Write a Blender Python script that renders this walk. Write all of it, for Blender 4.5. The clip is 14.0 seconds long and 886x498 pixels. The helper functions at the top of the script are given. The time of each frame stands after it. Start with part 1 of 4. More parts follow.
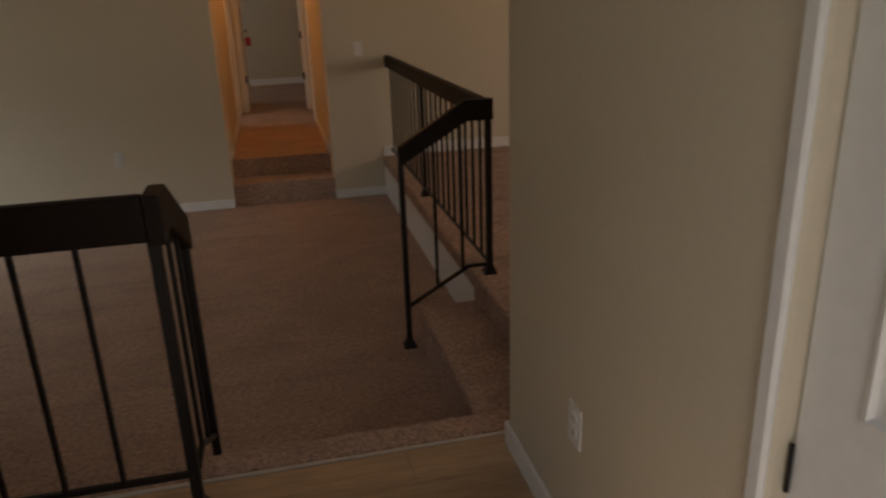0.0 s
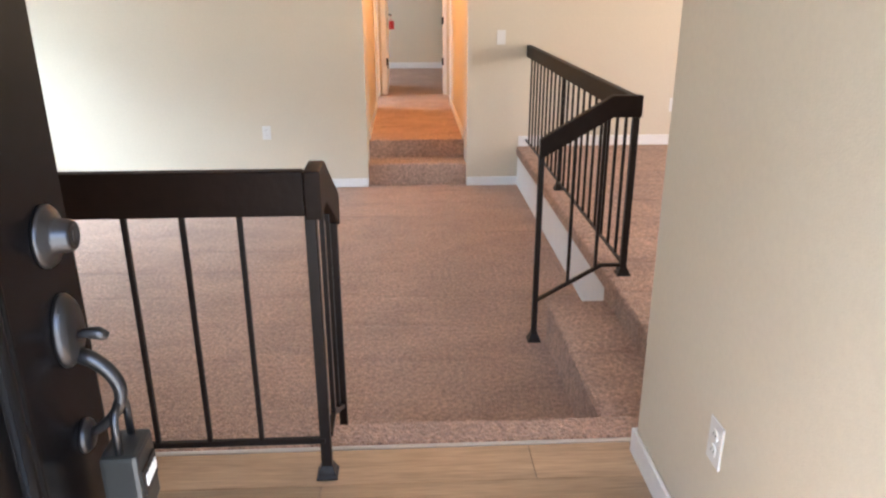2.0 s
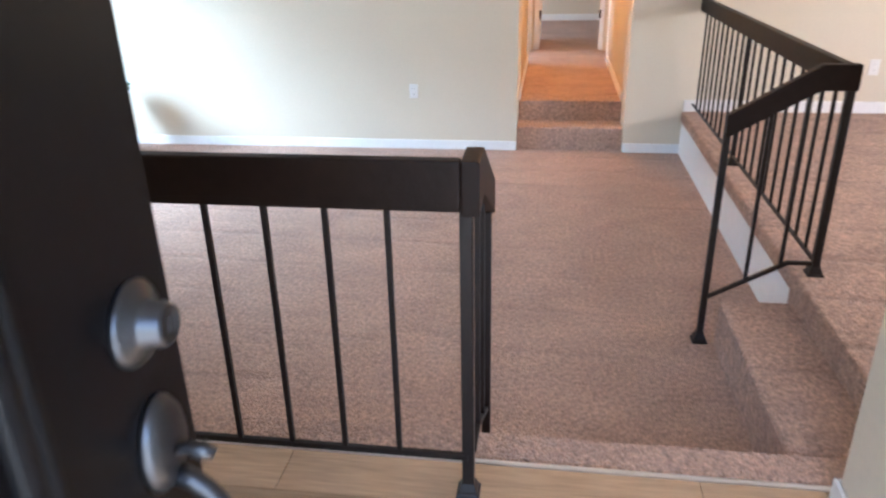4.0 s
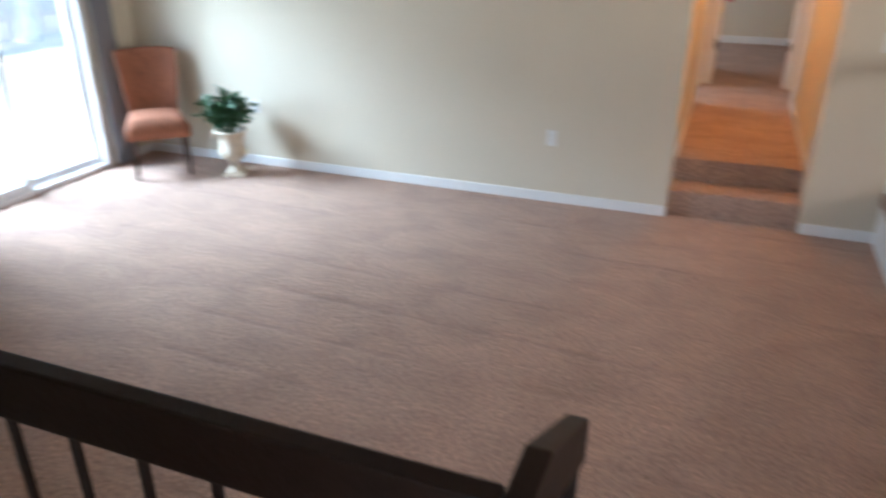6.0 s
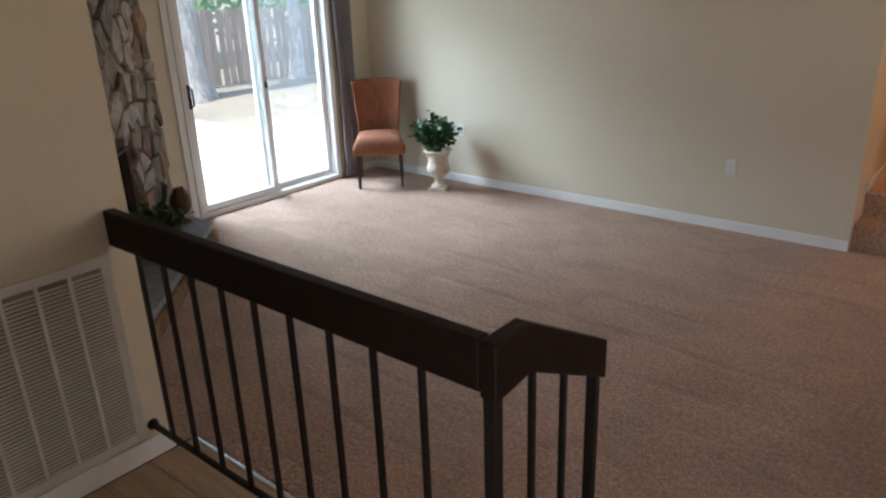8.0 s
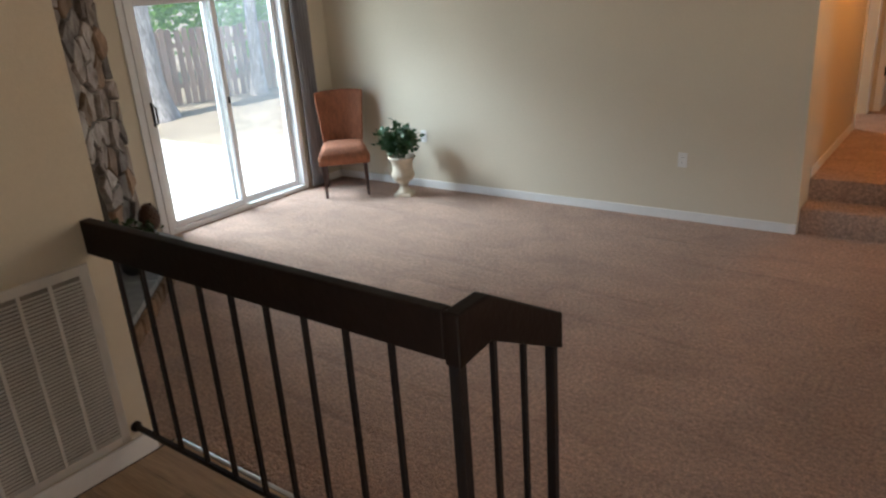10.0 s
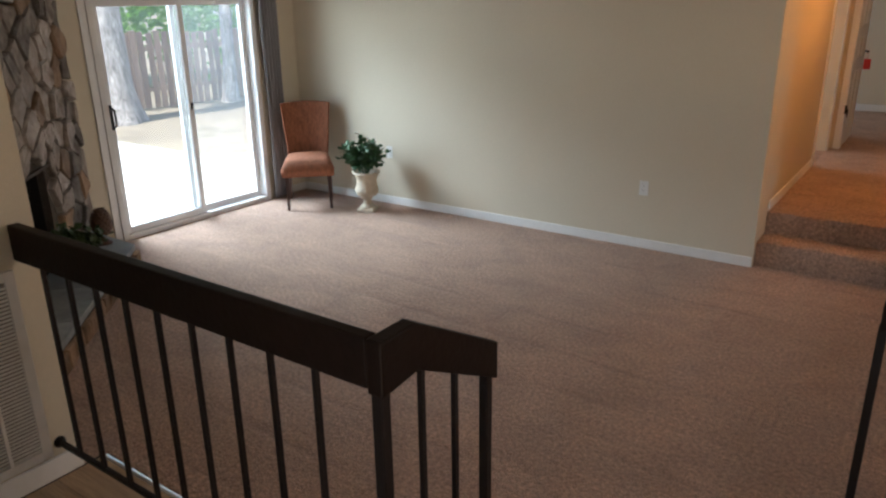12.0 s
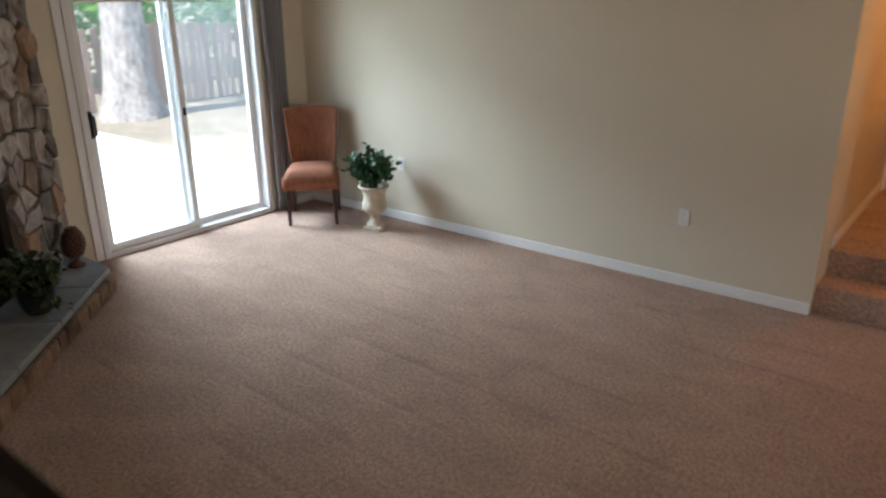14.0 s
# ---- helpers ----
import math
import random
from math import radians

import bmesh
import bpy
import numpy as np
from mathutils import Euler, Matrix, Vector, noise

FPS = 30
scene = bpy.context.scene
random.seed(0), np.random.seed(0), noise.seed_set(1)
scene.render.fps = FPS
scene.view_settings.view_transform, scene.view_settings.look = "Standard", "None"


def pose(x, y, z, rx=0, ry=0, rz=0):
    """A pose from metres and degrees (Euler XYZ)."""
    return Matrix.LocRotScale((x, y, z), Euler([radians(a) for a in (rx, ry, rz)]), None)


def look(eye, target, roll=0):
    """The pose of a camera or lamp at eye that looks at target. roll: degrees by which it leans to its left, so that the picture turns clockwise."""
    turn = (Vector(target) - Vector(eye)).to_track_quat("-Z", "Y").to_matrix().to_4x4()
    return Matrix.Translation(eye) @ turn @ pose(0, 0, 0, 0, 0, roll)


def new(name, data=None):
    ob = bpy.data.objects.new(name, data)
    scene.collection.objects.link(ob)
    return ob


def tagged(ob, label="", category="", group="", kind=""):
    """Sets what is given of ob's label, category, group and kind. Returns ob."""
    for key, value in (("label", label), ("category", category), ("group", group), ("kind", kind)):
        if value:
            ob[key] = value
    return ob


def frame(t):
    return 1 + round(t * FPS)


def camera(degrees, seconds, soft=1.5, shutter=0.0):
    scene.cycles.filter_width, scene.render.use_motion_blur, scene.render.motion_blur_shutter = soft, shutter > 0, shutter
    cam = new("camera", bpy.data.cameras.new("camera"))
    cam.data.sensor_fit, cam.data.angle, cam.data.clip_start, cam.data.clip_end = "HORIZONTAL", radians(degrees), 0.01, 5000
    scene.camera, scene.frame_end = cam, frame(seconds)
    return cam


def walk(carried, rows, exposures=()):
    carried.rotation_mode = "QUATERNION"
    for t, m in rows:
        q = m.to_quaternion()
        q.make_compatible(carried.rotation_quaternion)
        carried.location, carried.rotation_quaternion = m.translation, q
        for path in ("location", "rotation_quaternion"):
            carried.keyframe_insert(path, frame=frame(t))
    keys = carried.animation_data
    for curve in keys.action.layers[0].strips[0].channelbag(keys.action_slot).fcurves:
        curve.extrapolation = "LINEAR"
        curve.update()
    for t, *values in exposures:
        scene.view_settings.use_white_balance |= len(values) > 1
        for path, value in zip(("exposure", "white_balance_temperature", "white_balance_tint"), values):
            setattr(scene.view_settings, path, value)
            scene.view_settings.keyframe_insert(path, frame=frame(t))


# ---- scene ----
cam = camera(63.0, 14.0, soft=2.3, shutter=0.5)
PATH = [
    (0, (0.369, -0.068, 1.658), (0.778, 1.774, 0.994), -2.0),
    (0.5, (0.34, -0.055, 1.668), (0.593, 1.814, 1.002), -1.6),
    (1, (0.325, -0.044, 1.654), (0.497, 1.832, 0.984), -0.8),
    (1.5, (0.298, -0.051, 1.671), (0.395, 1.827, 0.992), -0.8),
    (2, (0.29, -0.051, 1.664), (0.383, 1.825, 0.978), -0.1),
    (2.5, (0.262, -0.032, 1.662), (0.375, 1.84, 0.967), -0.4),
    (3, (0.191, -0.026, 1.664), (0.291, 1.851, 0.979), -1.1),
    (3.5, (0.179, 0.068, 1.657), (0.116, 1.918, 0.9), -0.9),
    (3.7, (0.201, 0.14, 1.663), (0.008, 1.97, 0.88), -1.8),
    (5.8, (0.218, 1.032, 1.874), (-0.252, 2.784, 1.032), 0.4),
    (6, (0.21, 1.104, 1.906), (-0.451, 2.803, 1.082), -0.0),
    (6.5, (0.282, 1.218, 1.94), (-0.738, 2.74, 1.137), -1.1),
    (7, (0.468, 1.073, 1.905), (-0.637, 2.562, 1.155), -0.9),
    (7.5, (0.652, 0.914, 1.916), (-0.535, 2.373, 1.235), -2.0),
    (7.7, (0.739, 0.855, 1.907), (-0.471, 2.282, 1.201), -2.1),
    (9.8, (0.898, 0.659, 1.875), (-0.234, 2.153, 1.177), -3.3),
    (10, (0.909, 0.669, 1.884), (-0.236, 2.157, 1.197), -4.1),
    (10.5, (0.926, 0.681, 1.893), (-0.261, 2.138, 1.208), -5.3),
    (11, (0.938, 0.7, 1.886), (-0.189, 2.205, 1.203), -4.2),
    (11.5, (0.942, 0.726, 1.874), (-0.111, 2.279, 1.182), -1.4),
    (12, (0.953, 0.77, 1.883), (-0.135, 2.317, 1.234), -0.9),
    (12.5, (0.893, 0.851, 1.885), (-0.189, 2.406, 1.243), -1.5),
    (13, (0.746, 0.979, 1.918), (-0.218, 2.619, 1.302), -0.3),
    (13.5, (0.663, 1.106, 1.92), (-0.278, 2.749, 1.276), 0.4),
    (13.8, (0.649, 1.27, 1.928), (-0.426, 2.821, 1.266), -0.4),
    (14, (0.714, 1.491, 1.941), (-0.457, 2.965, 1.266), -0.6),
]
EXPOSURES = [(0.0, -0.08, 7000, 12), (0.5, 1.36, 6250, 11), (1.0, 2.17, 5800, 10), (1.5, 2.48, 5600, 10), (2.5, 2.60, 5400, 10), (3.7, 2.68, 4950, 8), (5.8, 2.08, 5200, 8), (7.0, 1.14, 5500, 8), (10.0, 1.06, 5950, 9), (14.0, 1.02, 5880, 9)]
walk(cam, [(t, look(e, g, r)) for t, e, g, r in PATH], EXPOSURES)

# ---- sky, sun and large lights ----
SUN_EL, SUN_AZ = radians(58), radians(184)
world = bpy.data.worlds.new("sky_world")
scene.world = world
world.use_nodes = True
wn = world.node_tree.nodes
sky = wn.new("ShaderNodeTexSky")
sky.sky_type = 'NISHITA'
sky.sun_disc = False
sky.sun_elevation, sky.sun_rotation = SUN_EL, SUN_AZ
wn["Background"].inputs[1].default_value = 0.15
world.node_tree.links.new(sky.outputs[0], wn["Background"].inputs[0])
sun_data = bpy.data.lights.new("sun", 'SUN')
sun_data.energy, sun_data.angle, sun_data.color = 4.5, radians(0.6), (1.0, 0.95, 0.88)
sun = new("sun", sun_data)
sun_dir = Vector((math.sin(SUN_AZ) * math.cos(SUN_EL), math.cos(SUN_AZ) * math.cos(SUN_EL), math.sin(SUN_EL)))
sun.matrix_world = look(tuple(sun_dir * 60), (0, 0, 0))


def area(name, eye, target, w, h, watts, color):
    d = bpy.data.lights.new(name, 'AREA')
    d.shape, d.size, d.size_y, d.energy, d.color = 'RECTANGLE', w, h, watts, color
    ob = new(name, d)
    ob.matrix_world = look(eye, target)
    return ob


# unseen dining source: window daylight, tinted warm to cover indoor lamp light too
area("dining_side_light", (4.46, 3.6, 1.55), (0, 3.9, 1.2), 1.9, 1.2, 20, (1.0, 0.75, 0.54))
area("front_door_light", (0.38, -0.6, 1.25), (0.38, 3, 1.0), 0.85, 1.9, 3.0, (1.0, 0.87, 0.68))
area("side_room_light", (-2.3, 8.75, 1.55), (0, 8.75, 0.9), 1.2, 1.2, 10, (0.95, 0.98, 1.0))
area("back_room_light", (-1.93, 11.0, 1.6), (2, 11.0, 1.2), 1.4, 1.2, 7, (1.0, 0.98, 0.96))
# two added lamps, out of view, boosting sky and patio bounce through the slider
area("patio_sky_fill", (-7.2, 4.5, 3.2), (-3.2, 5.0, 0.6), 2.2, 1.3, 300, (0.84, 0.955, 1.0))
area("patio_bounce_fill", (-7.9, 2.3, 1.7), (-3.2, 5.9, 1.0), 2.6, 2.2, 85, (0.82, 0.95, 1.0))
lamp = bpy.data.lights.new("hall_lamp_light", 'POINT')
lamp.energy, lamp.color, lamp.shadow_soft_size = 9, (1.0, 0.38, 0.09), 0.09
new("hall_lamp_light", lamp).location = (0.3, 7.35, 2.45)


# ---- materials ----
def mat(name, base, rough=0.6, metal=0.0, scale=8.0, vary=0.12, bump=0.0, bump_scale=120.0, dark=None, stretch=(1, 1, 1), per_object=0.0, coarse=1.2, gloss=0.5, bump_depth=0.01):
    m = bpy.data.materials.new(name)
    m.use_nodes = True
    n, l = m.node_tree.nodes, m.node_tree.links
    p = n["Principled BSDF"]
    p.inputs["Roughness"].default_value, p.inputs["Metallic"].default_value = rough, metal
    p.inputs["Specular IOR Level"].default_value = gloss
    co = n.new("ShaderNodeTexCoord")
    mp = n.new("ShaderNodeMapping")
    mp.inputs["Scale"].default_value = stretch
    l.new(co.outputs["Object"], mp.inputs[0])
    fine, big = n.new("ShaderNodeTexNoise"), n.new("ShaderNodeTexNoise")
    fine.inputs["Scale"].default_value, fine.inputs["Detail"].default_value = scale, 6
    big.inputs["Scale"].default_value, big.inputs["Detail"].default_value = coarse, 3
    l.new(mp.outputs[0], fine.inputs["Vector"])
    l.new(mp.outputs[0], big.inputs["Vector"])
    mixn = n.new("ShaderNodeMath")
    mixn.operation = 'MULTIPLY_ADD'
    mixn.inputs[1].default_value = 0.45
    l.new(big.outputs["Fac"], mixn.inputs[0])
    half = n.new("ShaderNodeMath")
    half.operation = 'MULTIPLY'
    half.inputs[1].default_value = 0.55
    l.new(fine.outputs["Fac"], half.inputs[0])
    l.new(half.outputs[0], mixn.inputs[2])
    ramp = n.new("ShaderNodeValToRGB")
    lo = dark or tuple(c * (1 - vary) for c in base)
    hi = tuple(min(1, c * (1 + vary * 0.6)) for c in base)
    ramp.color_ramp.elements[0].position, ramp.color_ramp.elements[1].position = 0.32, 0.68
    ramp.color_ramp.elements[0].color, ramp.color_ramp.elements[1].color = (*lo, 1), (*hi, 1)
    l.new(mixn.outputs[0], ramp.inputs[0])
    out = ramp.outputs[0]
    if per_object:
        info = n.new("ShaderNodeObjectInfo")
        hsv = n.new("ShaderNodeHueSaturation")
        mr = n.new("ShaderNodeMapRange")
        mr.inputs[3].default_value, mr.inputs[4].default_value = 1 - per_object, 1 + per_object
        l.new(info.outputs["Random"], mr.inputs[0])
        l.new(mr.outputs[0], hsv.inputs["Value"])
        l.new(out, hsv.inputs["Color"])
        out = hsv.outputs[0]
    l.new(out, p.inputs["Base Color"])
    if bump:
        nb = n.new("ShaderNodeTexNoise")
        nb.inputs["Scale"].default_value, nb.inputs["Detail"].default_value = bump_scale, 4
        l.new(mp.outputs[0], nb.inputs["Vector"])
        b = n.new("ShaderNodeBump")
        b.inputs["Strength"].default_value, b.inputs["Distance"].default_value = bump, bump_depth
        l.new(nb.outputs["Fac"], b.inputs["Height"])
        l.new(b.outputs[0], p.inputs["Normal"])
    return m


def carpet_mat():
    """Cut-pile carpet: speckled tufts, footmarks and faint vacuum tracks."""
    m = mat("carpet_pile", (0.585, 0.385, 0.282), 0.95, 0, 115, 0.64, 1.0, 95, coarse=48, bump_depth=0.026)
    n, l = m.node_tree.nodes, m.node_tree.links
    p = n["Principled BSDF"]
    p.inputs["Sheen Weight"].default_value = 0.15
    p.inputs["Sheen Roughness"].default_value = 0.6
    src = p.inputs["Base Color"].links[0].from_socket
    co = n.new("ShaderNodeTexCoord")
    mp = n.new("ShaderNodeMapping")
    mp.inputs["Scale"].default_value = (1.0, 1.5, 1)
    mp.inputs["Rotation"].default_value = (0, 0, radians(-8))
    l.new(co.outputs["Object"], mp.inputs[0])
    tr = n.new("ShaderNodeTexNoise")
    tr.inputs["Scale"].default_value, tr.inputs["Detail"].default_value, tr.inputs["Distortion"].default_value = 2.6, 9, 0.8
    l.new(mp.outputs[0], tr.inputs["Vector"])
    mr = n.new("ShaderNodeMapRange")
    mr.inputs[1].default_value, mr.inputs[2].default_value = 0.3, 0.7
    mr.inputs[3].default_value, mr.inputs[4].default_value = 0.84, 1.10
    l.new(tr.outputs["Fac"], mr.inputs[0])
    # vacuum tracks: ridges about a third of a metre apart, running along the long wall
    wave = n.new("ShaderNodeTexWave")
    wave.bands_direction = 'Y'
    wave.inputs["Scale"].default_value, wave.inputs["Distortion"].default_value = 0.84, 0.55
    wave.inputs["Detail"].default_value, wave.inputs["Detail Scale"].default_value = 3.0, 2.0
    wmap = n.new("ShaderNodeMapping")
    wmap.inputs["Rotation"].default_value = (0, 0, radians(2))
    l.new(co.outputs["Object"], wmap.inputs[0])
    l.new(wmap.outputs[0], wave.inputs["Vector"])
    # shade in the track furrows, darkened into the pile colour
    crease_shade = n.new("ShaderNodeMapRange")
    crease_shade.inputs[1].default_value, crease_shade.inputs[2].default_value = 0.0, 0.035
    crease_shade.inputs[3].default_value, crease_shade.inputs[4].default_value = 0.80, 1.0
    l.new(wave.outputs["Fac"], crease_shade.inputs[0])
    fade = n.new("ShaderNodeTexNoise")
    fade.inputs["Scale"].default_value, fade.inputs["Detail"].default_value = 0.9, 4
    l.new(co.outputs["Object"], fade.inputs["Vector"])
    fr = n.new("ShaderNodeMapRange")
    fr.inputs[1].default_value, fr.inputs[2].default_value = 0.42, 0.62
    l.new(fade.outputs["Fac"], fr.inputs[0])
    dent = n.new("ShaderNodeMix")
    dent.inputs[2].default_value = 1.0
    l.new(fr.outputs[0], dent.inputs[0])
    l.new(crease_shade.outputs[0], dent.inputs[3])
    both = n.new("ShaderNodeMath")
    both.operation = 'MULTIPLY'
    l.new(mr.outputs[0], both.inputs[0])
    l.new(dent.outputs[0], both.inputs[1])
    pile = p.inputs["Normal"].links[0].from_socket
    ridge = n.new("ShaderNodeMapRange")
    ridge.inputs[1].default_value, ridge.inputs[2].default_value = 0.0, 0.12
    l.new(wave.outputs["Fac"], ridge.inputs[0])
    rise = n.new("ShaderNodeMath")
    rise.operation = 'MULTIPLY'
    l.new(ridge.outputs[0], rise.inputs[0])
    l.new(fr.outputs[0], rise.inputs[1])
    relief = n.new("ShaderNodeBump")
    relief.inputs["Strength"].default_value, relief.inputs["Distance"].default_value = 0.5, 0.017
    l.new(rise.outputs[0], relief.inputs["Height"])
    l.new(pile, relief.inputs["Normal"])
    l.new(relief.outputs[0], p.inputs["Normal"])
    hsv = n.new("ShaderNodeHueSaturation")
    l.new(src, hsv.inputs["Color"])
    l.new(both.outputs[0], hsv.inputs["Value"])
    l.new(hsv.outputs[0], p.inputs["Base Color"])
    return m


WALL = mat("cream_wall_paint", (0.67, 0.60, 0.47), 0.75, 0, 60, 0.04, 0.12, 160)
CEIL = mat("ceiling_paint", (0.78, 0.76, 0.72), 0.85, 0, 40, 0.04, 0.2, 90)
TRIM = mat("white_trim_paint", (0.85, 0.845, 0.83), 0.4, 0, 30, 0.05, 0.05, 60)
CARPET = carpet_mat()
WOOD = mat("oak_plank", (0.42, 0.29, 0.175), 0.38, 0, 14, 0.34, 0.10, 60, stretch=(0.6, 9, 4), per_object=0.16, coarse=2.5)
STRIP = mat("metal_strip", (0.75, 0.74, 0.72), 0.3, 0.8, 20, 0.08)
RAILWOOD = mat("dark_brown_rail_paint", (0.015, 0.0085, 0.006), 0.48, 0, 25, 0.25, 0.12, 50, gloss=0.14)
IRON = mat("dark_iron_paint", (0.014, 0.010, 0.009), 0.42, 0.0, 50, 0.25, 0.10, 90, gloss=0.28)
BLACK = mat("black_door_paint", (0.0045, 0.0042, 0.0048), 0.27, 0, 40, 0.2, 0.04, 40, stretch=(1, 1, 0.2), gloss=0.16)
NICKEL = mat("satin_nickel", (0.065, 0.066, 0.072), 0.36, 0.9, 90, 0.08, 0.03, 200)
DARKMETAL = mat("dark_bronze_metal", (0.03, 0.026, 0.024), 0.4, 0.7, 60, 0.15)
PLASTIC = mat("white_plastic", (0.78, 0.77, 0.74), 0.35, 0, 20, 0.03)
SLOT = mat("dark_slot", (0.03, 0.03, 0.03), 0.6, 0, 20, 0.1)
GRILLE = mat("white_enamel_grille", (0.70, 0.68, 0.64), 0.42, 0, 9, 0.14, 0.04, 40)
DUST = mat("dusty_duct_interior", (0.26, 0.24, 0.21), 0.9, 0, 12, 0.3)
VINYL = mat("white_vinyl_frame", (0.80, 0.80, 0.80), 0.35, 0, 20, 0.03)
STONE = mat("grey_fieldstone", (0.27, 0.235, 0.205), 0.85, 0, 11, 0.62, 1.0, 26, dark=(0.085, 0.06, 0.045), per_object=0.5, coarse=5)
STONEB = mat("brown_fieldstone", (0.27, 0.175, 0.105), 0.85, 0, 9, 0.5, 1.0, 30, dark=(0.14, 0.085, 0.05), per_object=0.35, coarse=5)
MORTAR = mat("grey_mortar", (0.085, 0.068, 0.055), 0.95, 0, 30, 0.25, 0.6, 90)
SLATE = mat("blue_grey_slate", (0.30, 0.315, 0.32), 0.6, 0, 10, 0.3, 0.35, 40, per_object=0.12, coarse=3)
SOOT = mat("sooty_firebrick", (0.015, 0.013, 0.012), 0.95, 0, 10, 0.4, 0.4, 40)
UPHOL = mat("rust_upholstery", (0.30, 0.112, 0.054), 0.85, 0, 70, 0.46, 0.35, 260, coarse=22, stretch=(1.6, 1.6, 0.4))
LEGWOOD = mat("dark_leg_wood", (0.045, 0.018, 0.012), 0.35, 0, 20, 0.3, 0.05, 60, stretch=(6, 6, 1))
URN = mat("aged_cream_urn", (0.60, 0.52, 0.40), 0.8, 0, 14, 0.30, 0.5, 50, coarse=6)
LEAF = mat("dark_green_leaf", (0.035, 0.095, 0.030), 0.5, 0, 30, 0.45, coarse=14)
LEAFY = mat("olive_green_leaf", (0.05, 0.085, 0.026), 0.5, 0, 30, 0.4, coarse=14)
SOIL = mat("dark_soil", (0.035, 0.025, 0.018), 0.95, 0, 60, 0.4, 0.8, 90)
POT = mat("black_pot_glaze", (0.02, 0.022, 0.022), 0.35, 0, 20, 0.3)
FINIAL = mat("brown_finial_resin", (0.115, 0.055, 0.028), 0.6, 0, 25, 0.4, 0.3, 60)
CURTAIN = mat("grey_curtain_fabric", (0.27, 0.265, 0.28), 0.9, 0, 200, 0.12, 0.2, 400, stretch=(1, 1, 0.3))
FENCE = mat("weathered_fence_board", (0.42, 0.275, 0.20), 0.9, 0, 16, 0.35, 0.4, 40, stretch=(4, 4, 0.5), per_object=0.25)
BARK = mat("grey_bark", (0.44, 0.385, 0.35), 0.95, 0, 14, 0.75, 1.0, 16, stretch=(3, 3, 0.7), coarse=4)
GROUND = mat("pale_sandy_soil", (0.30, 0.24, 0.17), 0.95, 0, 3.5, 0.32, 0.5, 12, coarse=0.5)
PATIO = mat("pale_concrete", (0.62, 0.59, 0.53), 0.85, 0, 14, 0.14, 0.25, 60, coarse=0.8)
TREELEAF = mat("bright_tree_leaf", (0.12, 0.26, 0.035), 0.55, 0, 3, 0.5, coarse=0.9)
leaf_nodes, leaf_links = TREELEAF.node_tree.nodes, TREELEAF.node_tree.links
thin, leaf_mix = leaf_nodes.new("ShaderNodeBsdfTranslucent"), leaf_nodes.new("ShaderNodeMixShader")
thin.inputs[0].default_value = (0.26, 0.52, 0.05, 1)
leaf_mix.inputs[0].default_value = 0.45
leaf_links.new(leaf_nodes["Principled BSDF"].outputs[0], leaf_mix.inputs[1])
leaf_links.new(thin.outputs[0], leaf_mix.inputs[2])
leaf_links.new(leaf_mix.outputs[0], leaf_nodes["Material Output"].inputs[0])
ROOF = mat("roof_felt", (0.10, 0.09, 0.085), 0.95, 0, 20, 0.2)
BRICK = mat("brown_siding", (0.16, 0.10, 0.075), 0.85, 0, 20, 0.3, 0.3, 60)
RED = mat("red_tag_card", (0.55, 0.02, 0.02), 0.5, 0, 20, 0.08)
SHADE = bpy.data.materials.new("lit_glass_shade")
SHADE.use_nodes = True
SHADE.node_tree.nodes["Principled BSDF"].inputs["Emission Color"].default_value = (1.0, 0.55, 0.2, 1)
SHADE.node_tree.nodes["Principled BSDF"].inputs["Emission Strength"].default_value = 6.0


def glass_mat(name, haze):
    """Clear pane: mirror gloss that grows towards grazing, over a pale film painting glare haze."""
    m = bpy.data.materials.new(name)
    m.use_nodes = True
    n, l = m.node_tree.nodes, m.node_tree.links
    n.remove(n["Principled BSDF"])
    clear, film_, veil = n.new("ShaderNodeBsdfTransparent"), n.new("ShaderNodeBsdfTranslucent"), n.new("ShaderNodeMixShader")
    clear.inputs[0].default_value = (0.95, 0.97, 0.97, 1)
    film_.inputs[0].default_value = (0.80, 0.86, 0.92, 1)
    patchy = n.new("ShaderNodeTexNoise")
    patchy.inputs["Scale"].default_value, patchy.inputs["Detail"].default_value = 3.0, 4
    level = n.new("ShaderNodeMapRange")
    level.inputs[1].default_value, level.inputs[2].default_value = 0.3, 0.7
    level.inputs[3].default_value, level.inputs[4].default_value = haze * 0.7, haze * 1.3
    l.new(patchy.outputs["Fac"], level.inputs[0])
    l.new(level.outputs[0], veil.inputs[0])
    l.new(clear.outputs[0], veil.inputs[1])
    l.new(film_.outputs[0], veil.inputs[2])
    lw, pw, ma = n.new("ShaderNodeLayerWeight"), n.new("ShaderNodeMath"), n.new("ShaderNodeMath")
    pw.operation, ma.operation = 'POWER', 'MULTIPLY_ADD'
    lw.inputs[0].default_value = 0.5
    pw.inputs[1].default_value = 5.0
    ma.inputs[1].default_value, ma.inputs[2].default_value = 0.95, 0.04
    l.new(lw.outputs["Facing"], pw.inputs[0])
    l.new(pw.outputs[0], ma.inputs[0])
    gloss, top = n.new("ShaderNodeBsdfGlossy"), n.new("ShaderNodeMixShader")
    gloss.inputs["Roughness"].default_value = 0.02
    l.new(ma.outputs[0], top.inputs[0])
    l.new(veil.outputs[0], top.inputs[1])
    l.new(gloss.outputs[0], top.inputs[2])
    l.new(top.outputs[0], n["Material Output"].inputs[0])
    return m


GLASS = glass_mat("window_glass", 0.012)
HAZYGLASS = glass_mat("hazy_window_glass", 0.032)


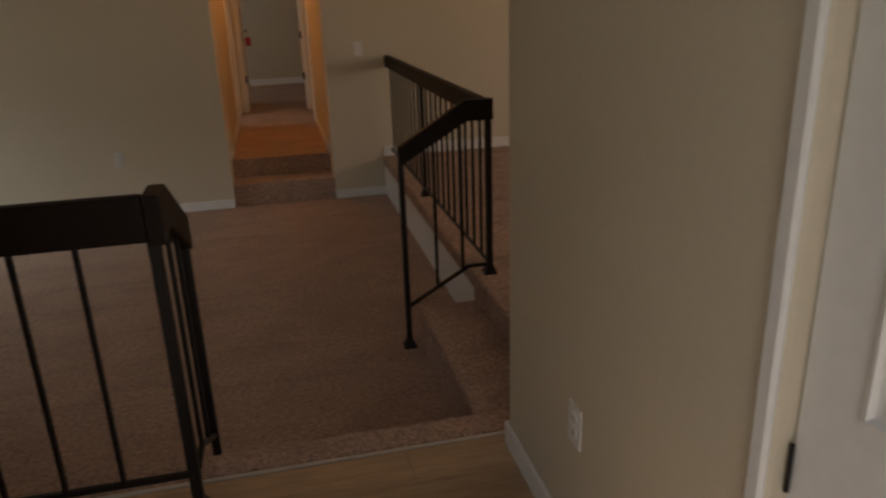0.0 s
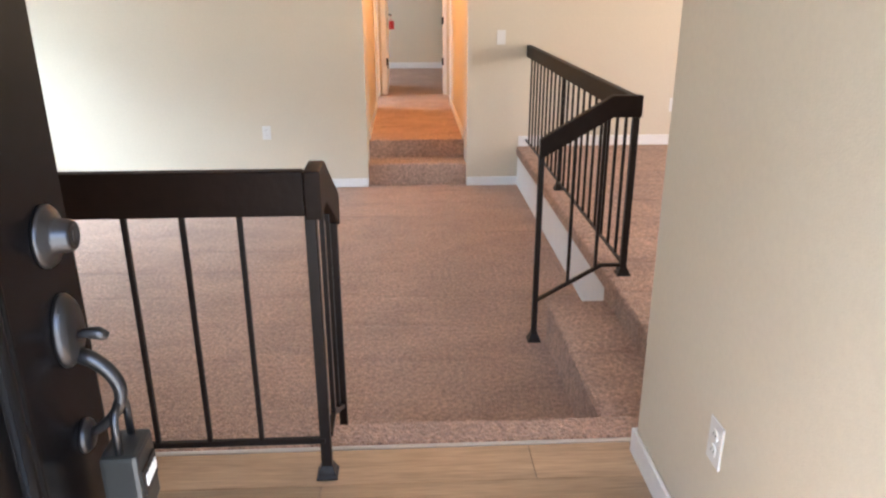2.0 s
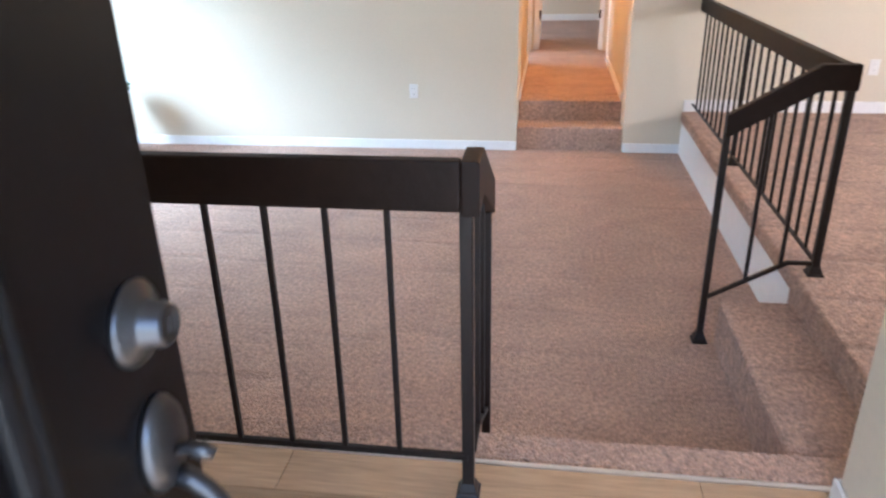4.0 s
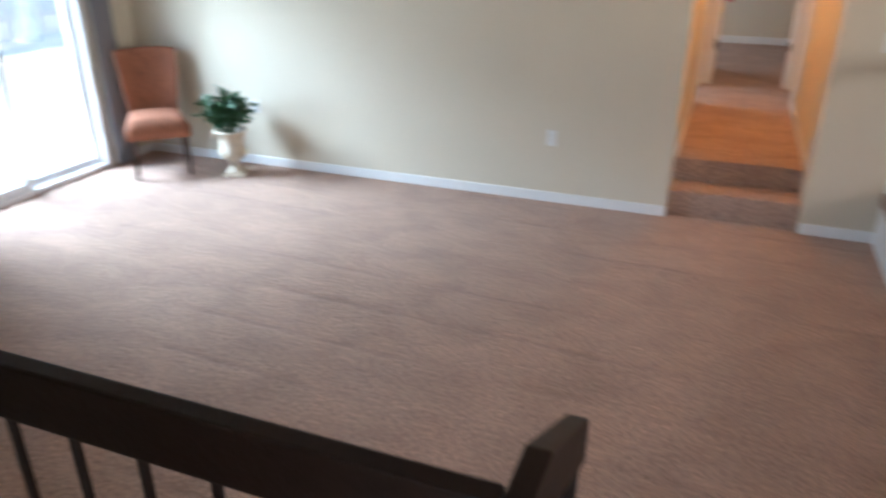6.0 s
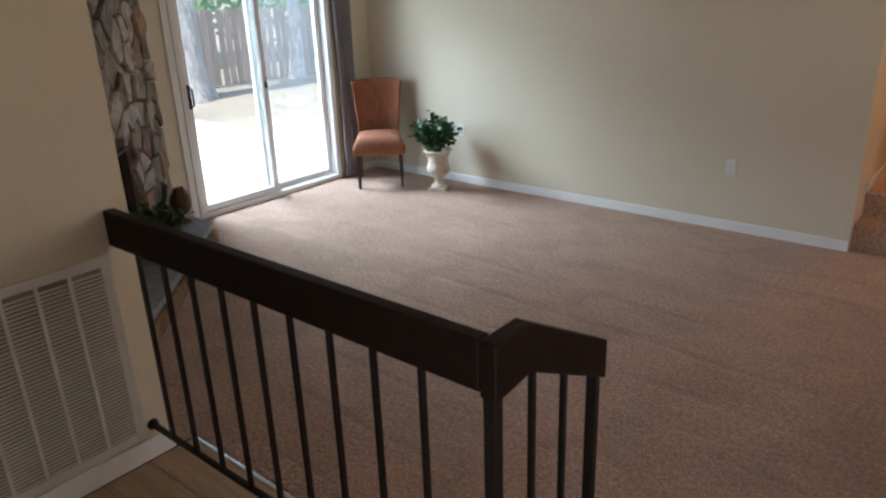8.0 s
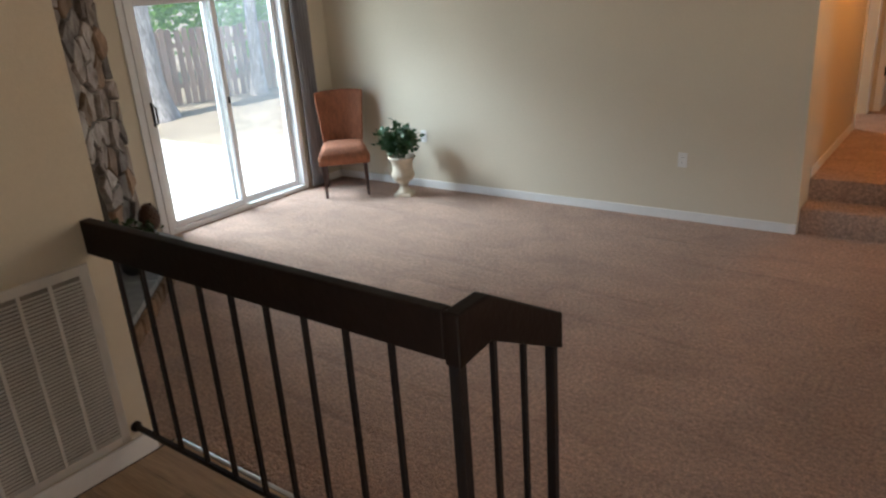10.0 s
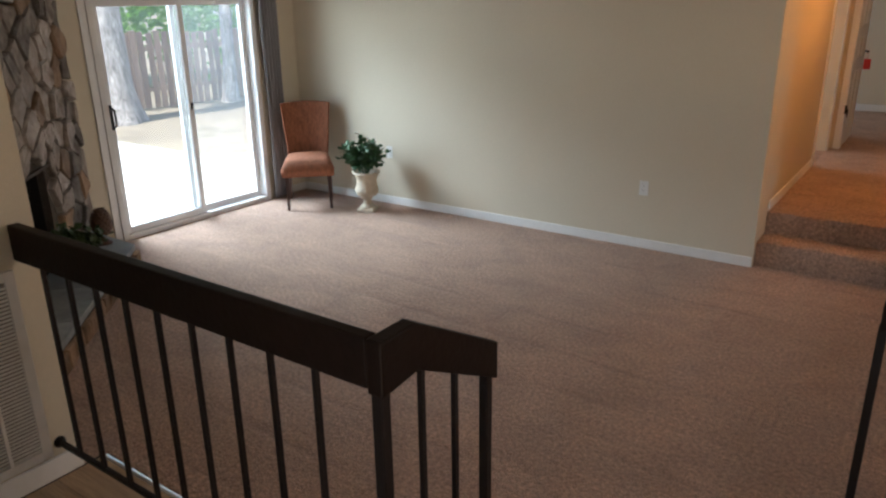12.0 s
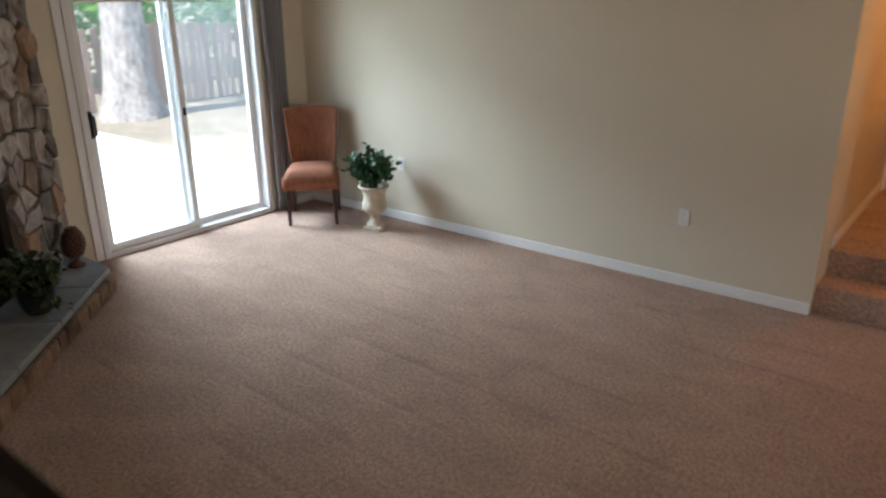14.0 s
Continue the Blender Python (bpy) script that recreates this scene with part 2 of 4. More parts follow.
# ---- mesh helpers ----
def box(bm, x0, x1, y0, y1, z0, z1, bev=0.0, seg=1):
    r = bmesh.ops.create_cube(bm, size=1.0)
    vs = r["verts"]
    for v in vs:
        v.co = Vector((x0 + (v.co.x + 0.5) * (x1 - x0), y0 + (v.co.y + 0.5) * (y1 - y0), z0 + (v.co.z + 0.5) * (z1 - z0)))
    if bev:
        es = list({e for v in vs for e in v.link_edges})
        bmesh.ops.bevel(bm, geom=es, offset=bev, segments=seg, affect='EDGES', profile=0.6)
    return bm


def boxes(*specs, bev=0.0, seg=1):
    bm = bmesh.new()
    for s in specs:
        box(bm, *s, bev=bev, seg=seg)
    return bm


def prism(points, axis, a, b, bev=0.0):
    """A flat outline swept along an axis from a to b. Outline in the two other axes, in order."""
    bm = bmesh.new()

    def put(p, t):
        return {"x": (t, p[0], p[1]), "y": (p[0], t, p[1]), "z": (p[0], p[1], t)}[axis]
    lo = [bm.verts.new(put(p, a)) for p in points]
    hi = [bm.verts.new(put(p, b)) for p in points]
    bm.faces.new(lo)
    bm.faces.new(hi[::-1])
    for i in range(len(points)):
        j = (i + 1) % len(points)
        bm.faces.new((lo[i], hi[i], hi[j], lo[j]))
    bmesh.ops.recalc_face_normals(bm, faces=bm.faces)
    if bev:
        bmesh.ops.bevel(bm, geom=list(bm.edges), offset=bev, segments=2, affect='EDGES', profile=0.6)
    return bm


def lathe(profile, segs=24, bm=None, m=Matrix.Identity(4)):
    bm = bm or bmesh.new()
    rings = []
    for r, z in profile:
        rings.append([bm.verts.new(m @ Vector((r * math.cos(2 * math.pi * i / segs), r * math.sin(2 * math.pi * i / segs), z))) for i in range(segs)])
    for a, b in zip(rings, rings[1:]):
        for i in range(segs):
            j = (i + 1) % segs
            bm.faces.new((a[i], a[j], b[j], b[i]))
    bm.faces.new(rings[0][::-1])
    bm.faces.new(rings[-1])
    bmesh.ops.recalc_face_normals(bm, faces=bm.faces)
    return bm


def tube(points, radii, segs=10, bm=None):
    bm = bm or bmesh.new()
    pts = [Vector(p) for p in points]
    if not hasattr(radii, "__len__"):
        radii = [radii] * len(pts)
    rings = []
    for i, p in enumerate(pts):
        d = (pts[min(i + 1, len(pts) - 1)] - pts[max(i - 1, 0)]).normalized()
        if i == 0:
            side = d.cross(Vector((0, 0, 1)) if abs(d.z) < 0.9 else Vector((0, 1, 0))).normalized()
        else:
            side = (side - d * side.dot(d)).normalized()
        up = side.cross(d)
        rings.append([bm.verts.new(p + radii[i] * (math.cos(2 * math.pi * k / segs) * side + math.sin(2 * math.pi * k / segs) * up)) for k in range(segs)])
    for a, b in zip(rings, rings[1:]):
        for k in range(segs):
            j = (k + 1) % segs
            bm.faces.new((a[k], a[j], b[j], b[k]))
    bm.faces.new(rings[0][::-1])
    bm.faces.new(rings[-1])
    bmesh.ops.recalc_face_normals(bm, faces=bm.faces)
    return bm


def mesh_of(name, bm, material, smooth=False):
    me = bpy.data.meshes.new(name)
    bm.to_mesh(me)
    bm.free()
    me.materials.append(material)
    if smooth:
        me.shade_smooth()
    return me


def part(name, bm, material, parent, label="", smooth=False, loc=(0, 0, 0)):
    ob = new(name, mesh_of(name, bm, material, smooth))
    ob.parent = parent
    ob.location = loc
    return tagged(ob, label)


def piece(name, me, parent, m=None):
    ob = new(name, me)
    ob.parent = parent
    if m is not None:
        ob.matrix_basis = m
    return ob


def thing(name, label, category, loc=(0, 0, 0), rz=0.0, group="", kind=""):
    ob = new(name)
    ob.empty_display_size = 0.1
    ob.matrix_basis = pose(*loc, 0, 0, rz)
    return tagged(ob, label, category, group, kind)


def structure(name, bm, material, label, category, smooth=False):
    return tagged(new(name, mesh_of(name, bm, material, smooth)), label, category, "", "structure")


# ---- setting ----
LZ, DZ, HZ, CZ = 0.23, 0.345, 0.35, 2.75
XW, YN, XR = -4.60, 6.135, 1.012
SY0, SY1, SZ1 = 3.97, 5.617, 1.99
HX0, HX1 = -0.055, 0.805

structure("ground", boxes((-150, 150, -150, 150, -0.5, -0.12)), GROUND, "pale dry sandy soil with thin litter", "ground")
structure("patio", boxes((-10.3, XW - 0.16, 2.2, 6.9, -0.2, -0.06), bev=0.01), PATIO, "pale sunlit concrete patio slab outside the glass door", "patio")

wall_west = boxes((XW - 0.14, XW, 1.66, SY0, -0.15, CZ), (XW - 0.14, XW, SY1, YN + 0.14, -0.15, CZ), (XW - 0.14, XW, SY0, SY1, SZ1, CZ), (XW - 0.14, XW, SY0, SY1, -0.15, 0.0))
structure("wall_west", wall_west, WALL, "cream painted wall with the sliding glass door", "wall")
wall_north = boxes((XW, HX0, YN, YN + 0.14, -0.15, CZ), (HX1, 4.64, YN, YN + 0.14, -0.15, CZ), (HX0, HX1, YN, YN + 0.14, 2.42, CZ))
structure("wall_north", wall_north, WALL, "long cream painted wall with the hall opening", "wall")
structure("wall_south_living", boxes((XW, -1.54, 1.66, 1.90, -0.15, CZ)), WALL, "cream painted wall of the sunken room", "wall")
structure("wall_entry_left", boxes((-1.68, -1.54, -0.27, 1.66, -0.15, CZ)), WALL, "cream painted wall with the return air grille", "wall")
DX0, DX1, DY = -0.10, 0.86, -0.135
structure("wall_entry_front", boxes((-1.54, DX0, DY - 0.14, DY, 0.0, CZ), (DX1, 4.5, DY - 0.14, DY, 0.0, CZ), (DX0, DX1, DY - 0.14, DY, LZ + 2.06, CZ)), WALL, "cream painted entry wall round the front door", "wall")
structure("wall_entry_right", boxes((XR, XR + 0.12, 0.69, 1.905, 0.0, CZ), (XR, XR + 0.12, DY, -0.08, 0.0, CZ), (XR, XR + 0.12, -0.08, 0.69, LZ + 2.05, CZ), bev=0.006), WALL, "cream painted partition wall beside the entry", "wall")
structure("wall_dining_east", boxes((4.5, 4.64, DY - 0.14, 2.6, 0.0, CZ), (4.5, 4.64, 4.6, YN, 0.0, CZ), (4.5, 4.64, 2.6, 4.6, 0.0, 0.95), (4.5, 4.64, 2.6, 4.6, 2.2, CZ)), WALL, "cream painted dining room wall", "wall")
structure("wall_hall_left", boxes((HX0 - 0.12, HX0, YN + 0.14, 8.30, 0, CZ), (HX0 - 0.12, HX0, 9.14, 9.32, 0, CZ), (HX0 - 0.12, HX0, 8.30, 9.14, HZ + 2.03, CZ)), WALL, "cream painted hall wall", "wall")
structure("wall_hall_right", boxes((HX1, HX1 + 0.12, YN + 0.14, 8.45, 0, CZ), (HX1, HX1 + 0.12, 9.25, 9.32, 0, CZ), (HX1, HX1 + 0.12, 8.45, 9.25, HZ + 2.03, CZ)), WALL, "cream painted hall wall", "wall")
structure("wall_hall_end", boxes((-2.46, 0.04, 9.32, 9.44, 0, CZ), (0.775, 2.46, 9.32, 9.44, 0, CZ), (0.04, 0.775, 9.32, 9.44, HZ + 2.03, CZ)), WALL, "cream painted wall round the end doorway", "wall")
structure("wall_back_room", boxes((-2.1, 2.6, 12.4, 12.54, 0, CZ), (-2.24, -2.1, 9.44, 12.54, 0, CZ), (2.6, 2.74, 9.44, 12.54, 0, CZ)), WALL, "pale painted back room walls", "wall")
structure("wall_side_room", boxes((-2.6, -2.46, YN + 0.14, 9.44, 0, CZ), (-2.46, HX0 - 0.12, 7.6, 7.72, 0, CZ)), WALL, "pale painted side room walls", "wall")
structure("wall_side_room_right", boxes((2.46, 2.6, YN + 0.14, 9.44, 0, CZ), (HX1 + 0.12, 2.46, 7.6, 7.72, 0, CZ)), WALL, "pale painted side room walls", "wall")
structure("ceiling", boxes((XW - 0.14, 4.64, DY - 0.14, YN + 0.14, CZ, CZ + 0.12), (-2.74, 2.74, YN + 0.14, 12.54, CZ, CZ + 0.12)), CEIL, "plain white ceiling", "ceiling")
structure("roof", boxes((XW - 0.14, 5.0, DY - 0.5, YN + 0.14, CZ + 0.125, CZ + 0.3), (-3.1, 3.1, YN + 0.14, 12.9, CZ + 0.125, CZ + 0.3)), ROOF, "flat dark felt roof", "roof")
structure("porch_slab", boxes((-1.6, 2.4, -2.4, DY - 0.14, -0.12, 0.12), bev=0.01), PATIO, "pale concrete porch slab outside the front door", "porch")

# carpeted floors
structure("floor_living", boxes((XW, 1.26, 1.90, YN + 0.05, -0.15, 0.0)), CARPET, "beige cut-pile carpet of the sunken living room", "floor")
structure("floor_dining", boxes((1.238, 4.5, 1.905, YN, 0.262, DZ), (XR + 0.12, 4.5, DY, 1.905, 0.26, DZ), bev=0.02, seg=3), CARPET, "beige cut-pile carpet of the raised dining area", "floor")
structure("dining_platform", boxes((1.262, 4.5, 1.93, YN, -0.1, 0.258)), TRIM, "white painted face of the raised dining floor", "platform")
structure("dining_stair_side", boxes((1.25, 1.262, 3.118, YN, 0.0, 0.258)), TRIM, "white painted stringer board below the carpet edge", "trim")
structure("landing_base", boxes((-1.54, XR + 0.12, DY - 0.14, 1.968, -0.1, LZ - 0.012)), TRIM, "entry landing base under the planks", "floor")
structure("landing_nosing", boxes((-1.54, 1.25, 1.983, 2.120, 0.002, LZ + 0.004), bev=0.024, seg=3), CARPET, "carpeted nosing along the landing edge", "step")
structure("dining_step", boxes((0.950, 1.25, 2.122, 3.115, 0.002, LZ), bev=0.022, seg=3), CARPET, "carpeted step up to the dining area", "step")
structure("dining_step_riser", boxes((1.236, 1.25, 1.91, 3.15, LZ - 0.05, 0.30)), CARPET, "carpeted riser of the dining area", "step")
structure("hall_step", boxes((HX0, HX1, 6.19, 6.47, -0.04, 0.186), bev=0.022, seg=3), CARPET, "carpeted lower hall step", "step")
structure("floor_hall", boxes((HX0, HX1, 6.45, 9.38, -0.02, HZ), bev=0.018, seg=3), CARPET, "beige carpet of the raised hall", "floor")
structure("floor_back_room", boxes((-2.1, 2.6, 9.382, 12.4, 0.02, HZ - 0.002)), CARPET, "beige carpet of the back room", "floor")
structure("floor_side_room", boxes((-2.46, HX0, 7.72, 9.32, 0.02, HZ - 0.002)), CARPET, "beige carpet of a side room", "floor")
structure("floor_side_room_right", boxes((HX1, 2.46, 7.72, 9.32, 0.02, HZ - 0.002)), CARPET, "beige carpet of a side room", "floor")


def baseboard(specs, label="white painted baseboard"):
    structure("baseboard", boxes(*specs, bev=0.004), TRIM, label, "baseboard")


baseboard([(XW + 0.002, HX0, YN - 0.014, YN - 0.002, 0.0, 0.078)])
baseboard([(HX1, 1.25, YN - 0.014, YN - 0.002, 0.0, 0.078)])
baseboard([(1.33, 4.5, YN - 0.014, YN - 0.002, DZ, DZ + 0.09), (1.25, 1.33, YN - 0.014, YN - 0.002, DZ - 0.07, DZ + 0.09)])
baseboard([(XW + 0.002, XW + 0.014, SY1 + 0.06, YN - 0.014, 0.0, 0.078)])
baseboard([(XR - 0.014, XR - 0.002, 0.722, 1.918, LZ, LZ + 0.09), (XR - 0.002, XR + 0.12, 1.907, 1.918, LZ, LZ + 0.09)])
baseboard([(-1.538, -1.526, DY, 1.90, LZ, LZ + 0.088)])
baseboard([(HX0 + 0.002, HX0 + 0.013, 6.45, 8.24, HZ, HZ + 0.08)])
baseboard([(HX1 - 0.013, HX1 - 0.002, 6.45, 8.39, HZ, HZ + 0.08)])
baseboard([(-2.1, 2.6, 12.385, 12.398, HZ, HZ + 0.10)])


def casing(name, specs, label):
    structure(name, boxes(*specs, bev=0.005), TRIM, label, "trim")


casing("closet_casing", [(XR - 0.016, XR - 0.002, 0.688, 0.722, LZ, LZ + 2.09), (XR - 0.016, XR - 0.002, -0.115, -0.08, LZ, LZ + 2.09), (XR - 0.016, XR - 0.002, -0.115, 0.722, LZ + 2.092, LZ + 2.14)], "white closet door casing")
casing("hall_door_casing", [(HX0 + 0.002, HX0 + 0.016, 8.24, 8.30, HZ, HZ + 2.09), (HX0 + 0.002, HX0 + 0.016, 9.14, 9.20, HZ, HZ + 2.09)], "white casing of the side room doorway")
casing("hall_door_casing", [(HX1 - 0.016, HX1 - 0.002, 8.39, 8.45, HZ, HZ + 2.09), (HX1 - 0.016, HX1 - 0.002, 9.25, 9.31, HZ, HZ + 2.09)], "white casing of the side room doorway")
casing("end_door_casing", [(-0.015, 0.055, 9.305, 9.318, HZ, HZ + 2.09), (0.758, 0.803, 9.305, 9.318, HZ, HZ + 2.09), (0.042, 0.055, 9.32, 9.45, HZ, HZ + 2.03), (0.758, 0.773, 9.32, 9.45, HZ, HZ + 2.03)], "white casing of the doorway at the hall's end")
casing("front_door_jamb", [(DX0 + 0.001, DX0 + 0.03, DY - 0.15, DY - 0.03, 0.12, LZ + 2.058), (DX1 - 0.03, DX1 - 0.001, DY - 0.15, DY + 0.01, 0.12, LZ + 2.058), (DX0 + 0.03, DX1 - 0.03, DY - 0.15, DY + 0.01, LZ + 2.03, LZ + 2.058)], "white painted front door frame")
structure("metal_strip", prism([(1.967, LZ - 0.004), (1.967, LZ + 0.002), (1.975, LZ + 0.005), (1.985, LZ + 0.002), (1.985, LZ - 0.004)], "x", -1.52, 1.13), STRIP, "thin pale metal strip between planks and carpet", "strip")


# ---- sliding glass door ----
def slider_door():
    t = thing("sliding_glass_door", "white vinyl two-panel sliding glass door, closed, to the patio", "sliding door", (XW, SY0, 0.0), kind="structure")
    w, h = SY1 - SY0, SZ1
    part("frame", boxes((-0.14, 0.022, 0.0, 0.055, 0.0, h), (-0.14, 0.022, w - 0.055, w, 0.0, h), (-0.14, 0.022, 0.055, w - 0.055, h - 0.06, h), (-0.14, 0.022, 0.055, w - 0.055, 0.0, 0.045), bev=0.004), VINYL, t)
    part("trim", boxes((0.002, 0.016, -0.065, -0.002, 0.0, h + 0.06), (0.002, 0.016, -0.002, w + 0.002, h + 0.002, h + 0.06), bev=0.003), VINYL, t)
    mid = w * 0.515
    for k, (a, b, x) in enumerate(((0.055, mid + 0.03, -0.05), (mid - 0.062, w - 0.055, -0.105))):
        f = part("sliding_panel" if k == 0 else "fixed_panel", boxes((x, x + 0.04, a, a + 0.05, 0.045, h - 0.06), (x, x + 0.04, b - 0.05, b, 0.045, h - 0.06), (x, x + 0.04, a + 0.05, b - 0.05, 0.045, 0.10), (x, x + 0.04, a + 0.05, b - 0.05, h - 0.11, h - 0.06), bev=0.004), VINYL, t)
        g = part("pane", boxes((x + 0.017, x + 0.023, a + 0.05, b - 0.05, 0.10, h - 0.11)), HAZYGLASS if k else GLASS, f, "hazy glass pane" if k else "clear glass pane")
        g.visible_shadow = False
        if k == 0:
            pl = boxes((x + 0.04, x + 0.055, a + 0.008, a + 0.040, 0.93, 1.13), bev=0.003)
            tube([(x + 0.05, a + 0.024, 0.945), (x + 0.095, a + 0.03, 0.965), (x + 0.095, a + 0.03, 1.09), (x + 0.05, a + 0.024, 1.115)], 0.009, 8, pl)
            part("pull_handle", pl, DARKMETAL, f, "dark bronze pull handle")
            part("latch", boxes((x + 0.04, x + 0.056, b - 0.034, b - 0.012, 1.00, 1.06), bev=0.003), DARKMETAL, f, "small dark latch")
    part("track", boxes((-0.10, -0.09, 0.055, w - 0.055, 0.045, 0.055), (-0.035, -0.028, 0.055, w - 0.055, 0.045, 0.055)), STRIP, t)


slider_door()


def curtain():
    bm = bmesh.new()
    n, rows = 60, 14
    grid = []
    for r in range(rows + 1):
        z = 0.015 + r / rows * 2.14
        row = []
        for i in range(n + 1):
            u = i / n
            amp = 0.022 * (0.75 + 0.25 * math.sin(r * 0.6 + u * 5))
            row.append(bm.verts.new((amp * math.sin(u * 2 * math.pi * 5.5 + 0.25 * math.sin(r * 0.5)), (u - 0.5) * (0.21 + 0.012 * math.sin(r * 0.7)), z)))
        grid.append(row)
    for r in range(rows):
        for i in range(n):
            bm.faces.new((grid[r][i], grid[r][i + 1], grid[r + 1][i + 1], grid[r + 1][i]))
    t = thing("curtain", "grey fabric curtain gathered beside the sliding door", "curtain", (XW + 0.07, SY1 + 0.125, 0.0))
    ob = part("panel", bm, CURTAIN, t, smooth=True)
    so = ob.modifiers.new("thickness", 'SOLIDIFY')
    so.thickness = 0.004
    rod = tube([(0, -1.75, 2.16), (0, 0.16, 2.16)], 0.011, 10)
    part("rod", rod, DARKMETAL, t)
    for y in (0.11, -1.65):
        part("bracket", boxes((-0.07, 0.0, y, y + 0.02, 2.14, 2.18), bev=0.003), DARKMETAL, t)


curtain()


# ---- railings ----
def foot(bm, x, y, z):
    """A small stepped, flared iron foot under a post."""
    prof = [(0.034, 0.0), (0.034, 0.006), (0.027, 0.014), (0.026, 0.020), (0.017, 0.040), (0.016, 0.050)]
    lathe([(r * 1.35, h) for r, h in prof], 4, bm, Matrix.Translation((x, y, z)) @ Matrix.Rotation(radians(45), 4, 'Z'))
    return bm


def left_railing():
    t = thing("landing_railing", "dark brown wooden rail on black iron balusters at the landing", "railing", (0, 0, 0))
    yb = 1.832
    part("top_rail", boxes((-1.54, 0.012, yb - 0.02, yb + 0.02, 1.082, 1.206), bev=0.006, seg=2), RAILWOOD, t)
    part("end_rail", prism([(yb - 0.022, 1.206), (1.94, 1.206), (2.295, 1.012), (2.295, 0.900), (1.94, 1.085), (yb - 0.022, 1.072)], "x", 0.013, 0.058, 0.006), RAILWOOD, t, "sloping end piece of the rail")
    part("bottom_rail", boxes((-1.53, 0.025, yb - 0.009, yb + 0.009, LZ + 0.125, LZ + 0.144), bev=0.002), IRON, t)
    part("post", foot(boxes((0.008, 0.040, yb - 0.006, yb + 0.026, LZ + 0.02, 1.09), bev=0.003), 0.024, yb + 0.01, LZ + 0.002), IRON, t, "square iron corner post with a flared foot")
    part("post", foot(boxes((0.022, 0.050, 2.252, 2.280, 0.02, 0.92), bev=0.003), 0.036, 2.266, 0.002), IRON, t, "square iron end post standing on the carpet")
    part("lower_bar", prism([(1.86, LZ + 0.144), (1.86, LZ + 0.128), (1.98, LZ + 0.126), (2.255, LZ - 0.02), (2.255, LZ - 0.004), (1.985, LZ + 0.143)], "x", 0.028, 0.044), IRON, t)
    me = mesh_of("baluster", boxes((-0.0068, 0.0068, -0.0068, 0.0068, LZ + 0.135, 1.088)), IRON)
    for i in range(9):
        piece("baluster", me, t, Matrix.Translation((-1.394 + i * 0.1535, yb, 0)))
    for y, zt, zb in ((1.975, 1.078, LZ + 0.13), (2.115, 1.0, LZ + 0.06)):
        part("baluster", boxes((0.029, 0.043, y - 0.007, y + 0.007, zb, zt)), IRON, t)
    lathe_bm = lathe([(0.022, 0), (0.022, 0.006), (0.012, 0.010), (0.012, 0.016)], 14, None, Matrix.Translation((-1.538, yb, LZ + 0.135)) @ Matrix.Rotation(radians(90), 4, 'Y'))
    part("wall_flange", lathe_bm, IRON, t, "", True)


left_railing()


def right_railing():
    t = thing("dining_railing", "dark brown wooden rail on black iron balusters beside the step", "railing", (0, 0, 0))
    xb, y0 = 1.318, 3.155
    part("top_rail", boxes((xb - 0.02, xb + 0.02, y0 + 0.022, YN - 0.002, 1.098, 1.196), bev=0.006, seg=2), RAILWOOD, t)
    part("end_rail", prism([(xb + 0.022, 1.204), (1.205, 1.204), (0.888, 1.010), (0.890, 0.918), (1.212, 1.106), (xb + 0.022, 1.106)], "y", y0 - 0.022, y0 + 0.021, 0.006), RAILWOOD, t, "sloping end piece of the rail")
    part("post", foot(boxes((xb - 0.015, xb + 0.015, y0 - 0.015, y0 + 0.015, DZ + 0.02, 1.11), bev=0.003), xb, y0, DZ + 0.001), IRON, t, "square iron corner post with a flared foot")
    part("post", foot(boxes((0.886, 0.912, y0 - 0.013, y0 + 0.013, 0.02, 0.94), bev=0.003), 0.899, y0, 0.001), IRON, t, "square iron end post standing on the carpet")
    part("post", foot(boxes((xb - 0.013, xb + 0.013, 4.69, 4.716, DZ + 0.02, 1.11), bev=0.003), xb, 4.703, DZ + 0.001), IRON, t, "square iron middle post")
    part("bottom_rail", boxes((xb - 0.008, xb + 0.008, y0 + 0.015, YN - 0.004, 0.392, 0.408), bev=0.002), IRON, t)
    part("lower_bar", prism([(0.905, 0.208), (1.213, 0.386), (xb, 0.386), (xb, 0.402), (1.207, 0.402), (0.905, 0.226)], "y", y0 - 0.008, y0 + 0.008), IRON, t)
    me = mesh_of("baluster", boxes((-0.0065, 0.0065, -0.0065, 0.0065, 0.40, 1.105)), IRON)
    for k in range(20):
        y = y0 + (k + 1) * 0.1407
        if abs(y - 4.703) > 0.05:
            piece("baluster", me, t, Matrix.Translation((xb, y, 0)))
    for x, zb, zt in ((1.052, 0.295, 1.015), (1.182, 0.37, 1.09)):
        part("baluster", boxes((x - 0.007, x + 0.007, y0 - 0.007, y0 + 0.007, zb, zt)), IRON, t)


right_railing()


